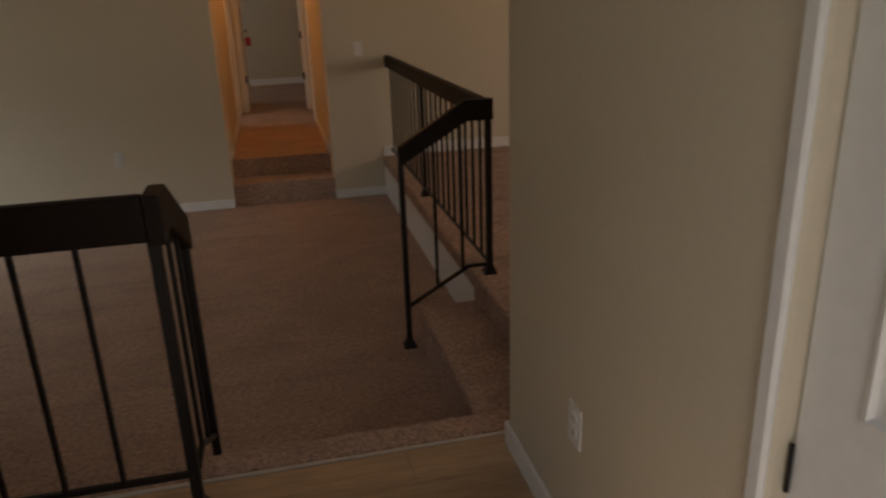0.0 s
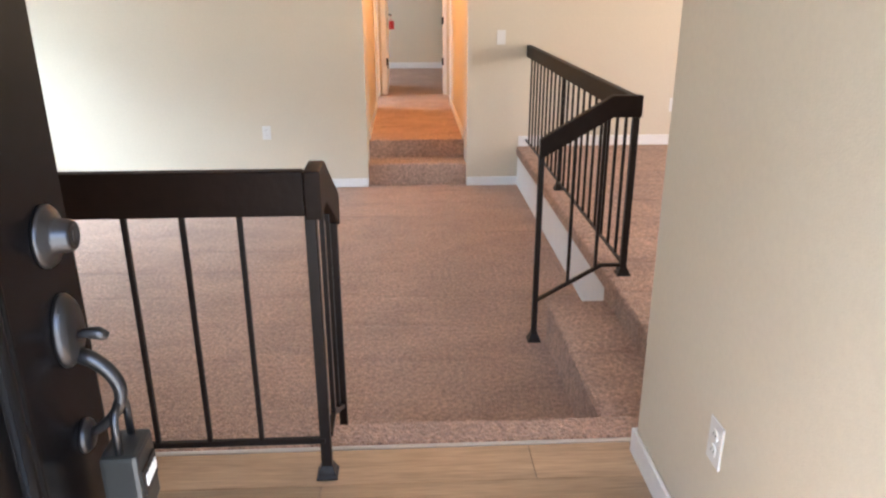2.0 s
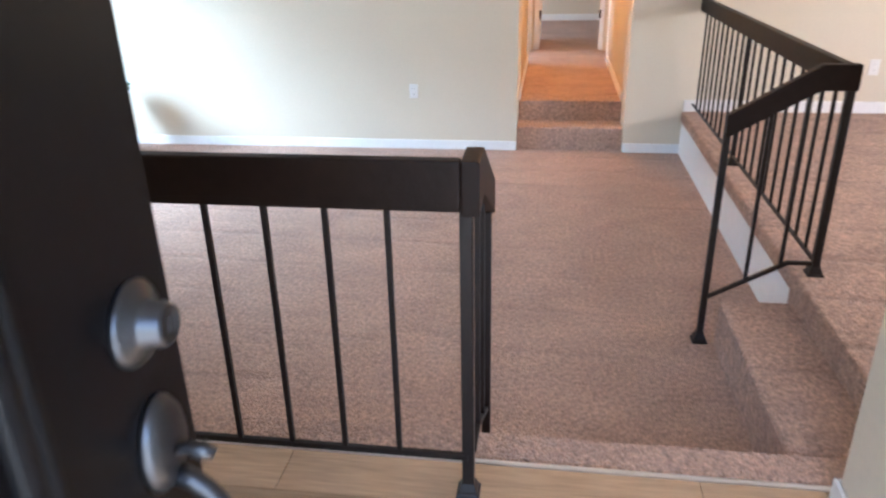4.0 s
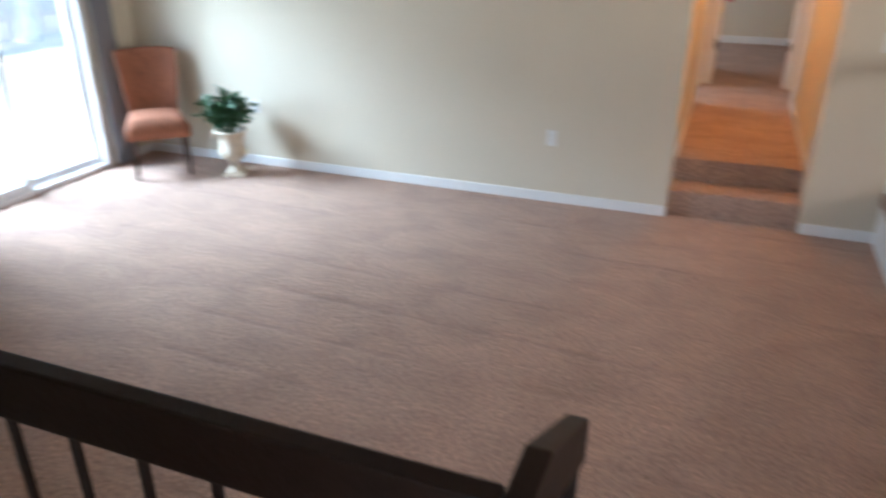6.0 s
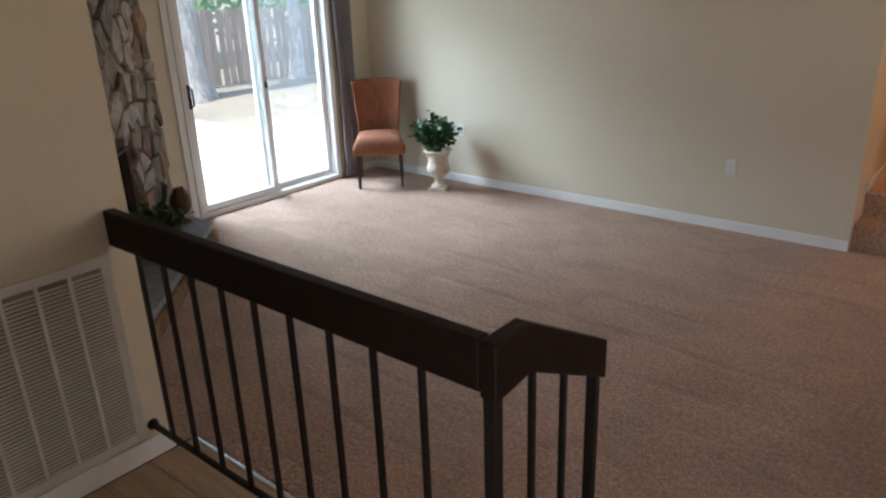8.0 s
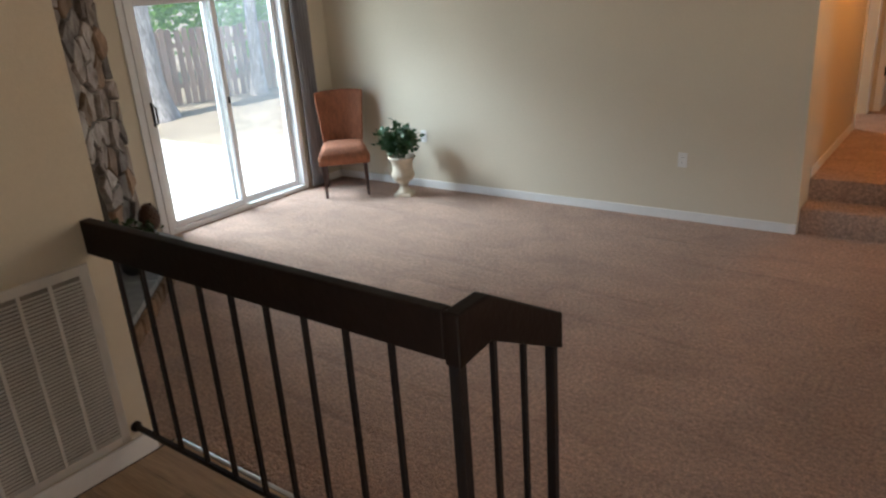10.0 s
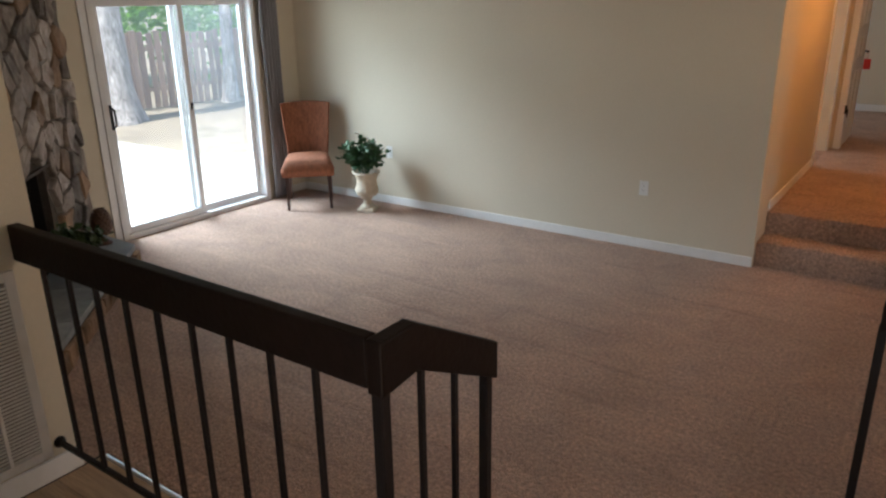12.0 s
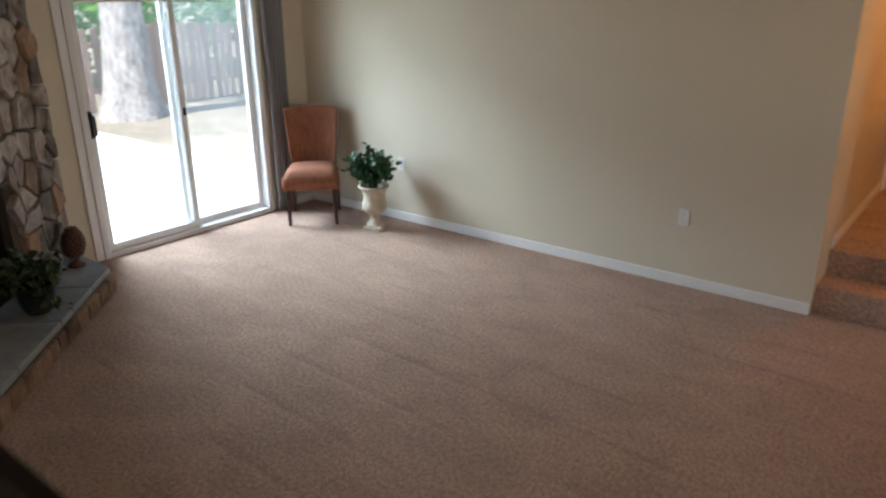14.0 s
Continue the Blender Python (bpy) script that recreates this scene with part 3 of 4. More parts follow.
# ---- front door ----
def ring_panel(x0, x1, z0, z1, y):
    """A raised door panel: a stepped moulding frame and a bevelled field, standing out towards -y."""
    bm = bmesh.new()
    loops = []
    for inset, out in ((0.0, 0.0), (0.004, 0.009), (0.012, 0.011), (0.018, 0.004), (0.024, 0.002), (0.028, 0.002), (0.055, 0.010), (0.058, 0.010)):
        loops.append([bm.verts.new((x, y - out, z)) for x, z in ((x0 + inset, z0 + inset), (x1 - inset, z0 + inset), (x1 - inset, z1 - inset), (x0 + inset, z1 - inset))])
    for a, b in zip(loops, loops[1:]):
        for i in range(4):
            j = (i + 1) % 4
            bm.faces.new((a[i], a[j], b[j], b[i]))
    bm.faces.new(loops[-1])
    back = [bm.verts.new((v.co.x, y + 0.004, v.co.z)) for v in loops[0]]
    for i in range(4):
        j = (i + 1) % 4
        bm.faces.new((back[i], back[j], loops[0][j], loops[0][i]))
    bm.faces.new(back[::-1])
    bmesh.ops.recalc_face_normals(bm, faces=bm.faces)
    return bm


def moulded_ring(x0, x1, z0, z1, y, profile, fill=True):
    """A mitred moulding round an opening, swept from (inset, out) pairs, standing out towards -y."""
    bm = bmesh.new()
    loops = []
    for inset, out in profile:
        loops.append([bm.verts.new((x, y - out, z)) for x, z in ((x0 + inset, z0 + inset), (x1 - inset, z0 + inset), (x1 - inset, z1 - inset), (x0 + inset, z1 - inset))])
    for a, b in zip(loops, loops[1:]):
        for i in range(4):
            j = (i + 1) % 4
            bm.faces.new((a[i], a[j], b[j], b[i]))
    if fill:
        bm.faces.new(loops[-1])
    bmesh.ops.recalc_face_normals(bm, faces=bm.faces)
    out_face = max(bm.faces, key=lambda f: f.calc_area())
    if out_face.normal.y > 0:
        bmesh.ops.reverse_faces(bm, faces=bm.faces)
    return bm


def bead(x, width, height, low=0.001, steps=7):
    """A half-round bead as (inset, out) pairs."""
    return [(x + width * (0.5 - 0.5 * math.cos(math.pi * i / steps)), low + height * math.sin(math.pi * i / steps)) for i in range(steps + 1)]


def front_door():
    az, px, py = -2.8, -0.099, 0.701
    hx, hy = px - 0.85 * math.sin(radians(az)), py - 0.85 * math.cos(radians(az))
    t = thing("front_door", "black painted front door standing open, with raised mouldings and a nickel handle set", "door", (hx, hy, LZ + 0.012), 90 - az)
    part("leaf", boxes((0.0, 0.912, 0.0, 0.044, 0.0, 2.03), bev=0.003), BLACK, t)
    surround = [(0.0, 0.001)] + bead(0.0, 0.012, 0.010) + bead(0.015, 0.018, 0.013) + [(0.036, 0.002), (0.072, 0.002)] + bead(0.078, 0.040, 0.012, steps=12) + [(0.130, 0.002)] + bead(0.132, 0.010, 0.007) + [(0.164, 0.003)]
    part("panel", moulded_ring(0.182, 0.730, 0.62, 1.90, 0.0, surround), BLACK, t, "wide raised moulding round the glass", True)
    part("panel", moulded_ring(0.182, 0.730, 0.16, 0.52, 0.0, surround[:-1] + [(0.15, 0.006)]), BLACK, t, "", True)
    lite = part("glass_frame", moulded_ring(0.345, 0.567, 0.783, 1.737, -0.003, [(0.0, 0.001), (0.001, 0.010), (0.005, 0.013), (0.033, 0.013), (0.039, 0.009), (0.040, 0.003)], False), TRIM, t, "white frame of the narrow glass")
    part("pane", boxes((0.385, 0.527, -0.0055, -0.003, 0.823, 1.697)), POT, lite, "dark textured glass pane")
    rot = Matrix.Rotation(radians(90), 4, 'X')
    zb = 1.412 - LZ - 0.012
    bx = 0.850
    d = lathe([(0.035, 0), (0.035, 0.003), (0.032, 0.007), (0.0215, 0.011), (0.0195, 0.014), (0.0175, 0.027), (0.0155, 0.030), (0.011, 0.0302), (0.0105, 0.0285), (0.003, 0.0285)], 28, None, Matrix.Translation((bx, 0, zb)) @ rot)
    bolt = part("deadbolt", d, NICKEL, t, "round satin nickel deadbolt", True)
    part("keyhole", boxes((bx - 0.0012, bx + 0.0012, -0.0298, -0.0275, zb - 0.006, zb + 0.006), bev=0.0), SLOT, bolt)
    zh = zb - 0.112
    esc = lathe([(0.034, 0), (0.034, 0.004), (0.030, 0.010), (0.024, 0.014), (0.006, 0.015)], 28, None, Matrix.Translation((bx, 0, zh)) @ Matrix.Diagonal((0.95, 1, 1.3, 1)) @ rot)
    hs = part("handle_set", esc, NICKEL, t, "satin nickel entry handle set", True)
    part("thumb_lever", tube([(bx, -0.012, zh - 0.006), (bx, -0.022, zh - 0.004), (bx, -0.036, zh - 0.005), (bx, -0.046, zh - 0.009)], [0.005, 0.006, 0.008, 0.005], 10), NICKEL, hs, "", True)
    grip = []
    for i in range(15):
        u = i / 14
        grip.append((bx, -0.008 - 0.041 * math.sin(math.pi * min(1, u * 1.02)) ** 0.65, zh - 0.030 - 0.105 * u))
    part("grip", tube(grip, [0.0095 - 0.0035 * i / 14 for i in range(15)], 12), NICKEL, hs, "curved nickel grip", True)
    part("lower_rosette", lathe([(0.021, 0), (0.021, 0.004), (0.016, 0.009), (0.004, 0.010)], 20, None, Matrix.Translation((bx, 0, zh - 0.138)) @ rot), NICKEL, hs, "", True)
    # hinges on the far edge
    for z in (0.2, 1.0, 1.8):
        part("hinge", tube([(-0.004, 0.05, z), (-0.004, 0.05, z + 0.1)], 0.007, 8), NICKEL, t)
    # key lock box hung on the grip
    k = thing("key_lock_box", "black combination key lock box hanging on the door handle", "lock box", (hx, hy, LZ + 0.012), 90 - az)
    zc = zh - 0.172
    part("case", boxes((bx - 0.032, bx + 0.032, -0.066, -0.022, zc - 0.075, zc + 0.02), bev=0.006, seg=2), POT, k)
    sh = [(bx - 0.022, -0.044, zc + 0.015)] + [(bx - 0.022 * math.cos(math.pi * i / 8), -0.044, zc + 0.055 + 0.022 * math.sin(math.pi * i / 8)) for i in range(9)] + [(bx + 0.022, -0.044, zc + 0.015)]
    part("shackle", tube(sh, 0.005, 8), NICKEL, k, "", True)
    part("dial_plate", boxes((bx - 0.024, bx + 0.024, -0.0685, -0.065, zc - 0.04, zc - 0.005), bev=0.001), DARKMETAL, k)
    dm = mesh_of("dial", boxes((-0.004, 0.004, -0.001, 0.001, -0.008, 0.008), bev=0.0008), PLASTIC)
    for i in range(4):
        piece("dial", dm, k, Matrix.Translation((bx - 0.015 + i * 0.010, -0.069, zc - 0.022)))


front_door()


def closet_door():
    t = thing("closet_door", "white painted panel closet door, closed", "door", (XR + 0.03, 0.685, LZ + 0.006), -90, kind="structure")
    part("leaf", boxes((0.0, 0.76, 0.0, 0.035, 0.0, 2.03), bev=0.003), TRIM, t)
    for a, b in ((0.11, 0.345), (0.415, 0.65)):
        for c, d in ((0.18, 0.78), (0.90, 1.12), (1.22, 1.88)):
            part("panel", ring_panel(a, b, c, d, 0.0), TRIM, t)
    for z in (0.20, 0.72, 1.78):
        part("hinge", tube([(0.005, -0.006, z), (0.005, -0.006, z + 0.08)], 0.0045, 8), DARKMETAL, t, "dark hinge barrel")


closet_door()


# ---- return air grille ----
def grille():
    y0, y1, z0, z1 = 1.20, 1.800, 0.325, 1.055
    t = thing("return_air_grille", "white metal return air grille, dusty, with horizontal louvres", "vent", (-1.54, y0, z0))
    w, h = y1 - y0, z1 - z0
    part("backing", boxes((0.001, 0.003, 0.02, w - 0.02, 0.02, h - 0.02)), DUST, t)
    part("frame", boxes((0.001, 0.012, 0, 0.035, 0, h), (0.001, 0.012, w - 0.035, w, 0, h), (0.001, 0.012, 0.035, w - 0.035, 0, 0.035), (0.001, 0.012, 0.035, w - 0.035, h - 0.035, h), bev=0.002), GRILLE, t)
    cols = 5
    cw = (w - 0.07) / cols
    for i in range(1, cols):
        part("divider", boxes((0.003, 0.0125, 0.035 + i * cw - 0.006, 0.035 + i * cw + 0.006, 0.035, h - 0.035)), GRILLE, t)
    me = bpy.data.meshes.new("louvre")
    lv = bmesh.new()
    prof = [(0.004, 0.0078), (0.0048, 0.0085), (0.0118, 0.0040), (0.0110, 0.0030)]
    lo = [lv.verts.new((x, 0.035, z)) for x, z in prof]
    hi = [lv.verts.new((x, w - 0.035, z)) for x, z in prof]
    for i in range(4):
        j = (i + 1) % 4
        lv.faces.new((lo[i], lo[j], hi[j], hi[i]))
    lv.to_mesh(me)
    lv.free()
    me.materials.append(GRILLE)
    n = int((h - 0.075) / 0.0140)
    for i in range(n):
        piece("louvre", me, t, Matrix.Translation((0, 0, 0.038 + i * 0.0140)))
    for y, z in ((0.018, 0.02), (w - 0.018, 0.02), (0.018, h - 0.02), (w - 0.018, h - 0.02)):
        part("screw", lathe([(0.005, 0), (0.004, 0.0015), (0.001, 0.002)], 8, None, Matrix.Translation((0.012, y, z)) @ Matrix.Rotation(radians(90), 4, 'Y')), GRILLE, t)


grille()


# ---- plates ----
def wall_plate(kind_, loc, rz, label):
    t = thing(kind_, label, "switch" if "switch" in kind_ else "outlet", loc, rz, "wall plates")
    part("plate", boxes((-0.036, 0.036, -0.006, -0.001, -0.058, 0.058), bev=0.002), PLASTIC, t)
    if "switch" in kind_:
        part("toggle", boxes((-0.006, 0.006, -0.016, -0.006, -0.004, 0.016), bev=0.001), PLASTIC, t)
    else:
        for z in (-0.021, 0.021):
            s = part("socket", lathe([(0.0165, 0), (0.016, 0.0025), (0.003, 0.003)], 16, None, Matrix.Translation((0, -0.006, z)) @ Matrix.Rotation(radians(90), 4, 'X')), PLASTIC, t)
            part("slot", boxes((-0.0075, -0.0055, -0.0095, -0.0088, z - 0.004, z + 0.005), (0.0055, 0.0075, -0.0095, -0.0088, z - 0.004, z + 0.005)), SLOT, s)


wall_plate("light_switch", (1.083, YN, 1.257), 0, "white light switch plate on the cream wall")
wall_plate("wall_outlet", (-0.903, YN, 0.485), 0, "white wall outlet low on the cream wall")
wall_plate("wall_outlet", (-3.43, YN, 0.51), 0, "white wall outlet behind the potted plant")
wall_plate("wall_outlet", (2.59, YN, 0.69), 0, "white wall outlet above the dining baseboard")
wall_plate("wall_outlet", (XR, 1.372, 0.64), -90, "white wall outlet on the entry partition")


# ---- chair ----
def side_chair():
    t = thing("side_chair", "rust upholstered side chair with flared back and dark wooden legs", "chair", (-4.105, 5.70, 0), 43.5)
    # local: front is -y, the seat is 0.46 wide
    bm = bmesh.new()
    n, m = 14, 12
    top, bot = [], []
    for j in range(m + 1):
        v = j / m
        for i in range(n + 1):
            u = i / n
            wid = 0.25 - 0.035 * v
            x = (u - 0.5) * 2 * wid
            y = -0.25 + v * 0.48
            ex, ey = 1 - abs(2 * u - 1) ** 6, 1 - abs(2 * v - 1) ** 6
            z = 0.405 + 0.085 * (max(ex, 0) * max(ey, 0)) ** 0.35 + 0.012 * math.sin(math.pi * u) * math.sin(math.pi * v)
            top.append(bm.verts.new((x, y, z)))
            bot.append(bm.verts.new((x * 0.97, y * 0.97, 0.325)))
    def q(i, j):
        return j * (n + 1) + i
    for j in range(m):
        for i in range(n):
            bm.faces.new((top[q(i, j)], top[q(i + 1, j)], top[q(i + 1, j + 1)], top[q(i, j + 1)]))
            bm.faces.new((bot[q(i, j)], bot[q(i, j + 1)], bot[q(i + 1, j + 1)], bot[q(i + 1, j)]))
    edge = [q(i, 0) for i in range(n + 1)] + [q(n, j) for j in range(1, m + 1)] + [q(i, m) for i in range(n - 1, -1, -1)] + [q(0, j) for j in range(m - 1, 0, -1)]
    for a, b in zip(edge, edge[1:] + edge[:1]):
        bm.faces.new((top[a], bot[a], bot[b], top[b]))
    bmesh.ops.recalc_face_normals(bm, faces=bm.faces)
    part("seat", bm, UPHOL, t, smooth=True)
    bm = bmesh.new()
    n, m = 18, 16
    fr, bk = [], []
    for j in range(m + 1):
        v = j / m
        for i in range(n + 1):
            u = i / n
            wid = 0.185 + 0.050 * v
            s = 2 * u - 1
            x = s * wid
            curve = 0.085 * abs(s) ** 2.4 * (0.55 + 0.45 * v)
            lean = 0.07 * v
            y = 0.205 + lean - curve
            z = 0.36 + v * 0.60 + 0.012 * (1 - s * s) * v
            fr.append(bm.verts.new((x, y, z)))
            bk.append(bm.verts.new((x * 1.04, y + 0.055, z)))
    for j in range(m):
        for i in range(n):
            bm.faces.new((fr[j * (n + 1) + i], fr[j * (n + 1) + i + 1], fr[(j + 1) * (n + 1) + i + 1], fr[(j + 1) * (n + 1) + i]))
            bm.faces.new((bk[j * (n + 1) + i], bk[(j + 1) * (n + 1) + i], bk[(j + 1) * (n + 1) + i + 1], bk[j * (n + 1) + i + 1]))
    edge = [i for i in range(n + 1)] + [j * (n + 1) + n for j in range(1, m + 1)] + [m * (n + 1) + i for i in range(n - 1, -1, -1)] + [j * (n + 1) for j in range(m - 1, 0, -1)]
    for a, b in zip(edge, edge[1:] + edge[:1]):
        bm.faces.new((fr[a], bk[a], bk[b], fr[b]))
    bmesh.ops.recalc_face_normals(bm, faces=bm.faces)
    be = [e for e in bm.edges if e.is_manifold and e.calc_face_angle(0) > 1.0]
    bmesh.ops.bevel(bm, geom=be, offset=0.012, segments=3, affect='EDGES', profile=0.5)
    part("backrest", bm, UPHOL, t, smooth=True)
    for sx in (-1, 1):
        for y, rake in ((-0.205, -0.005), (0.185, 0.06)):
            bm = bmesh.new()
            a, b = 0.021, 0.013
            lo = [bm.verts.new((sx * 0.203 + dx * b, y + rake + dy * b, 0.0)) for dx, dy in ((-1, -1), (1, -1), (1, 1), (-1, 1))]
            hi = [bm.verts.new((sx * 0.197 + dx * a, y + dy * a, 0.335)) for dx, dy in ((-1, -1), (1, -1), (1, 1), (-1, 1))]
            bm.faces.new(lo[::-1])
            bm.faces.new(hi)
            for i in range(4):
                j = (i + 1) % 4
                bm.faces.new((lo[i], lo[j], hi[j], hi[i]))
            bmesh.ops.recalc_face_normals(bm, faces=bm.faces)
            part("leg", bm, LEGWOOD, t)


side_chair()


# ---- plants ----
def leaf_cloud(rng, count, size, inside, up=0.4, sides=6):
    """Many small cupped leaves at random turns; inside(rng) gives each one's place and outward way."""
    verts, faces = [], []
    for _ in range(count):
        p, out = inside(rng)
        d = (Vector(out) + Vector((rng.uniform(-0.7, 0.7), rng.uniform(-0.7, 0.7), rng.uniform(-0.5, 0.5) + up))).normalized()
        s = d.cross(Vector((rng.uniform(-1, 1), rng.uniform(-1, 1), rng.uniform(-1, 1)))).normalized()
        nrm = s.cross(d)
        k = size * rng.uniform(0.6, 1.3)
        base = len(verts)
        for a, b, c in ((0, 0, 0), (0.35, 0.42, 0.10), (0.75, 0.30, 0.05), (1.05, 0, -0.12), (0.75, -0.30, 0.05), (0.35, -0.42, 0.10), (0.5, 0, -0.03)):
            verts.append(tuple(Vector(p) + k * (a * d + b * s + c * nrm)))
        for i in range(6):
            faces.append((base + i, base + (i + 1) % 6, base + 6))
    me = bpy.data.meshes.new("foliage")
    me.from_pydata(verts, [], faces)
    return me


def urn_plant():
    t = thing("garden_urn", "aged cream pedestal urn on the carpet by the wall", "urn", (-3.452, 5.80, 0), 20)
    part("plinth", boxes((-0.082, 0.082, -0.082, 0.082, 0.0, 0.035), bev=0.006, seg=2), URN, t)
    prof = [(0.070, 0.036), (0.072, 0.045), (0.058, 0.055), (0.040, 0.075), (0.032, 0.10), (0.036, 0.115), (0.046, 0.12), (0.040, 0.130), (0.058, 0.142), (0.088, 0.165), (0.103, 0.195), (0.100, 0.225), (0.090, 0.245), (0.086, 0.29), (0.094, 0.335), (0.112, 0.362), (0.122, 0.370), (0.122, 0.384), (0.110, 0.388), (0.100, 0.372), (0.09, 0.34)]
    part("bowl", lathe([(r * 1.07, h) for r, h in prof], 32), URN, t, smooth=True)
    part("soil", lathe([(0.088, 0.335), (0.088, 0.345), (0.01, 0.352)], 16), SOIL, t)
    rng = random.Random(4)
    p = thing("potted_plant", "bushy dark green artificial plant in the cream urn", "plant", (-3.452, 5.80, 0.35))
    p.scale = (1.0, 1.0, 0.86)
    stems = bmesh.new()
    tips = []
    for i in range(26):
        a, r = rng.uniform(0, 6.283), rng.uniform(0.03, 0.20)
        tip = (r * math.cos(a), r * math.sin(a), 0.09 + rng.uniform(0.03, 0.27) * (1.1 - r * 2.6) + 0.04)
        tips.append(tip)
        tube([(0.02 * math.cos(a), 0.02 * math.sin(a), -0.01), (tip[0] * 0.5, tip[1] * 0.5, tip[2] * 0.7 + 0.02), tip], 0.0025, 5, stems)
    part("stems", stems, LEAF, p)

    def inside(r):
        c = r.choice(tips)
        u = r.uniform(0.4, 1.12)
        q = Vector((c[0] * u + r.gauss(0, 0.026), c[1] * u + r.gauss(0, 0.026), c[2] * u + r.gauss(0, 0.022) + 0.02))
        return q, (c[0], c[1], 0.08)
    me = leaf_cloud(rng, 1300, 0.052, inside, 0.1)
    me.materials.append(LEAF)
    ob = new("leaves", me)
    ob.parent = p


urn_plant()


def hearth_plant():
    t = thing("hearth_plant", "leafy green plant in a black pot on the hearth", "plant", (-3.62, 3.08, 0.164))
    part("pot", lathe([(0.065, 0.0), (0.085, 0.03), (0.10, 0.09), (0.105, 0.15), (0.112, 0.155), (0.112, 0.17), (0.10, 0.17), (0.095, 0.14)], 24), POT, t, "black glazed pot", True)
    part("soil", lathe([(0.095, 0.13), (0.095, 0.145), (0.01, 0.15)], 14), SOIL, t)
    rng = random.Random(9)
    tips = []
    stems = bmesh.new()
    for i in range(30):
        a, r = rng.uniform(0, 6.283), rng.uniform(0.06, 0.30)
        tip = (r * math.cos(a), r * math.sin(a), 0.36 - r * 0.75 + rng.uniform(-0.06, 0.06))
        tips.append(tip)
        tube([(0.03 * math.cos(a), 0.03 * math.sin(a), 0.14), (tip[0] * 0.55, tip[1] * 0.55, tip[2] + 0.04), tip], 0.003, 5, stems)
    part("stems", stems, LEAFY, t)

    def inside(r):
        c = r.choice(tips)
        u = r.uniform(0.4, 1.05)
        return Vector((c[0] * u + r.gauss(0, 0.022), c[1] * u + r.gauss(0, 0.022), 0.14 + (c[2] - 0.14) * u + r.gauss(0, 0.022) + 0.03)), (c[0], c[1], 0.02)
    me = leaf_cloud(rng, 560, 0.050, inside, 0.0)
    me.materials.append(LEAFY)
    ob = new("leaves", me)
    ob.parent = t


hearth_plant()


def finial():
    t = thing("artichoke_finial", "brown carved artichoke finial on a round foot on the hearth", "ornament", (-4.20, 3.59, 0.164))
    t.scale = (0.84, 0.84, 0.9)
    part("foot", lathe([(0.070, 0), (0.070, 0.012), (0.058, 0.02), (0.030, 0.032), (0.024, 0.05), (0.034, 0.062), (0.03, 0.068)], 24), FINIAL, t, smooth=True)
    part("core", lathe([(0.03, 0.066), (0.07, 0.10), (0.088, 0.15), (0.085, 0.20), (0.062, 0.26), (0.028, 0.295), (0.005, 0.305)], 20), FINIAL, t, smooth=True)
    bm = bmesh.new()
    for ring in range(9):
        z = 0.085 + ring * 0.024
        r = 0.094 * math.sin(math.pi * (0.16 + 0.80 * (ring + 1) / 10.2)) ** 0.8
        n = 12
        for i in range(n):
            a = 2 * math.pi * (i + 0.5 * (ring % 2)) / n
            o, s = Vector((math.cos(a), math.sin(a), 0)), Vector((-math.sin(a), math.cos(a), 0))
            k = 0.026 * (0.5 + r / 0.2)
            c = o * r + Vector((0, 0, z))
            v = [bm.verts.new(p) for p in (c - s * k * 0.8 - o * 0.006, c + s * k * 0.8 - o * 0.006, c + s * k * 0.6 + o * 0.000 + Vector((0, 0, 0.02)), c + o * 0.001 + Vector((0, 0, 0.034)), c - s * k * 0.6 + o * 0.000 + Vector((0, 0, 0.02)), c + o * 0.005 + Vector((0, 0, 0.012)))]
            for a_, b_ in ((0, 1), (1, 2), (2, 3), (3, 4), (4, 0)):
                bm.faces.new((v[a_], v[b_], v[5]))
    part("relief", bm, FINIAL, t)


finial()


# ---- hall ----
def open_door(name, loc, rz, label, tag):
    t = thing(name, label, "door", loc, rz, kind="structure")
    part("leaf", boxes((0.0, 0.74, 0.0, 0.035, 0.0, 2.01), bev=0.003), TRIM, t)
    for a, b in ((0.10, 0.335), (0.405, 0.64)):
        for c, d in ((0.18, 0.78), (0.90, 1.12), (1.22, 1.88)):
            part("panel", ring_panel(a, b, c, d, 0.0), TRIM, t)
    lv = lathe([(0.026, 0), (0.026, 0.006), (0.010, 0.010), (0.010, 0.045)], 18, None, Matrix.Translation((0.68, 0, 0.93)) @ Matrix.Rotation(radians(90), 4, 'X'))
    box(lv, 0.565, 0.69, -0.052, -0.040, 0.922, 0.938, bev=0.003)
    part("lever", lv, DARKMETAL, t, "dark lever handle")
    for z in (0.30, 1.70):
        part("hinge", boxes((-0.010, 0.004, -0.010, 0.016, z, z + 0.09), bev=0.002), DARKMETAL, t, "black hinge")
    if tag:
        h = thing("red_hang_tag", "red tag hanging from a hall door lever", "tag", (loc[0], loc[1], loc[2]), rz)
        part("card", boxes((0.609, 0.611, -0.088, -0.018, 0.745, 0.855), bev=0.0), RED, h)
        part("loop", tube([(0.61, -0.0465, 0.85), (0.608, -0.055, 0.905), (0.61, -0.058, 0.93), (0.612, -0.045, 0.942), (0.612, -0.036, 0.92), (0.61, -0.0445, 0.85)], 0.0015, 6), RED, h)


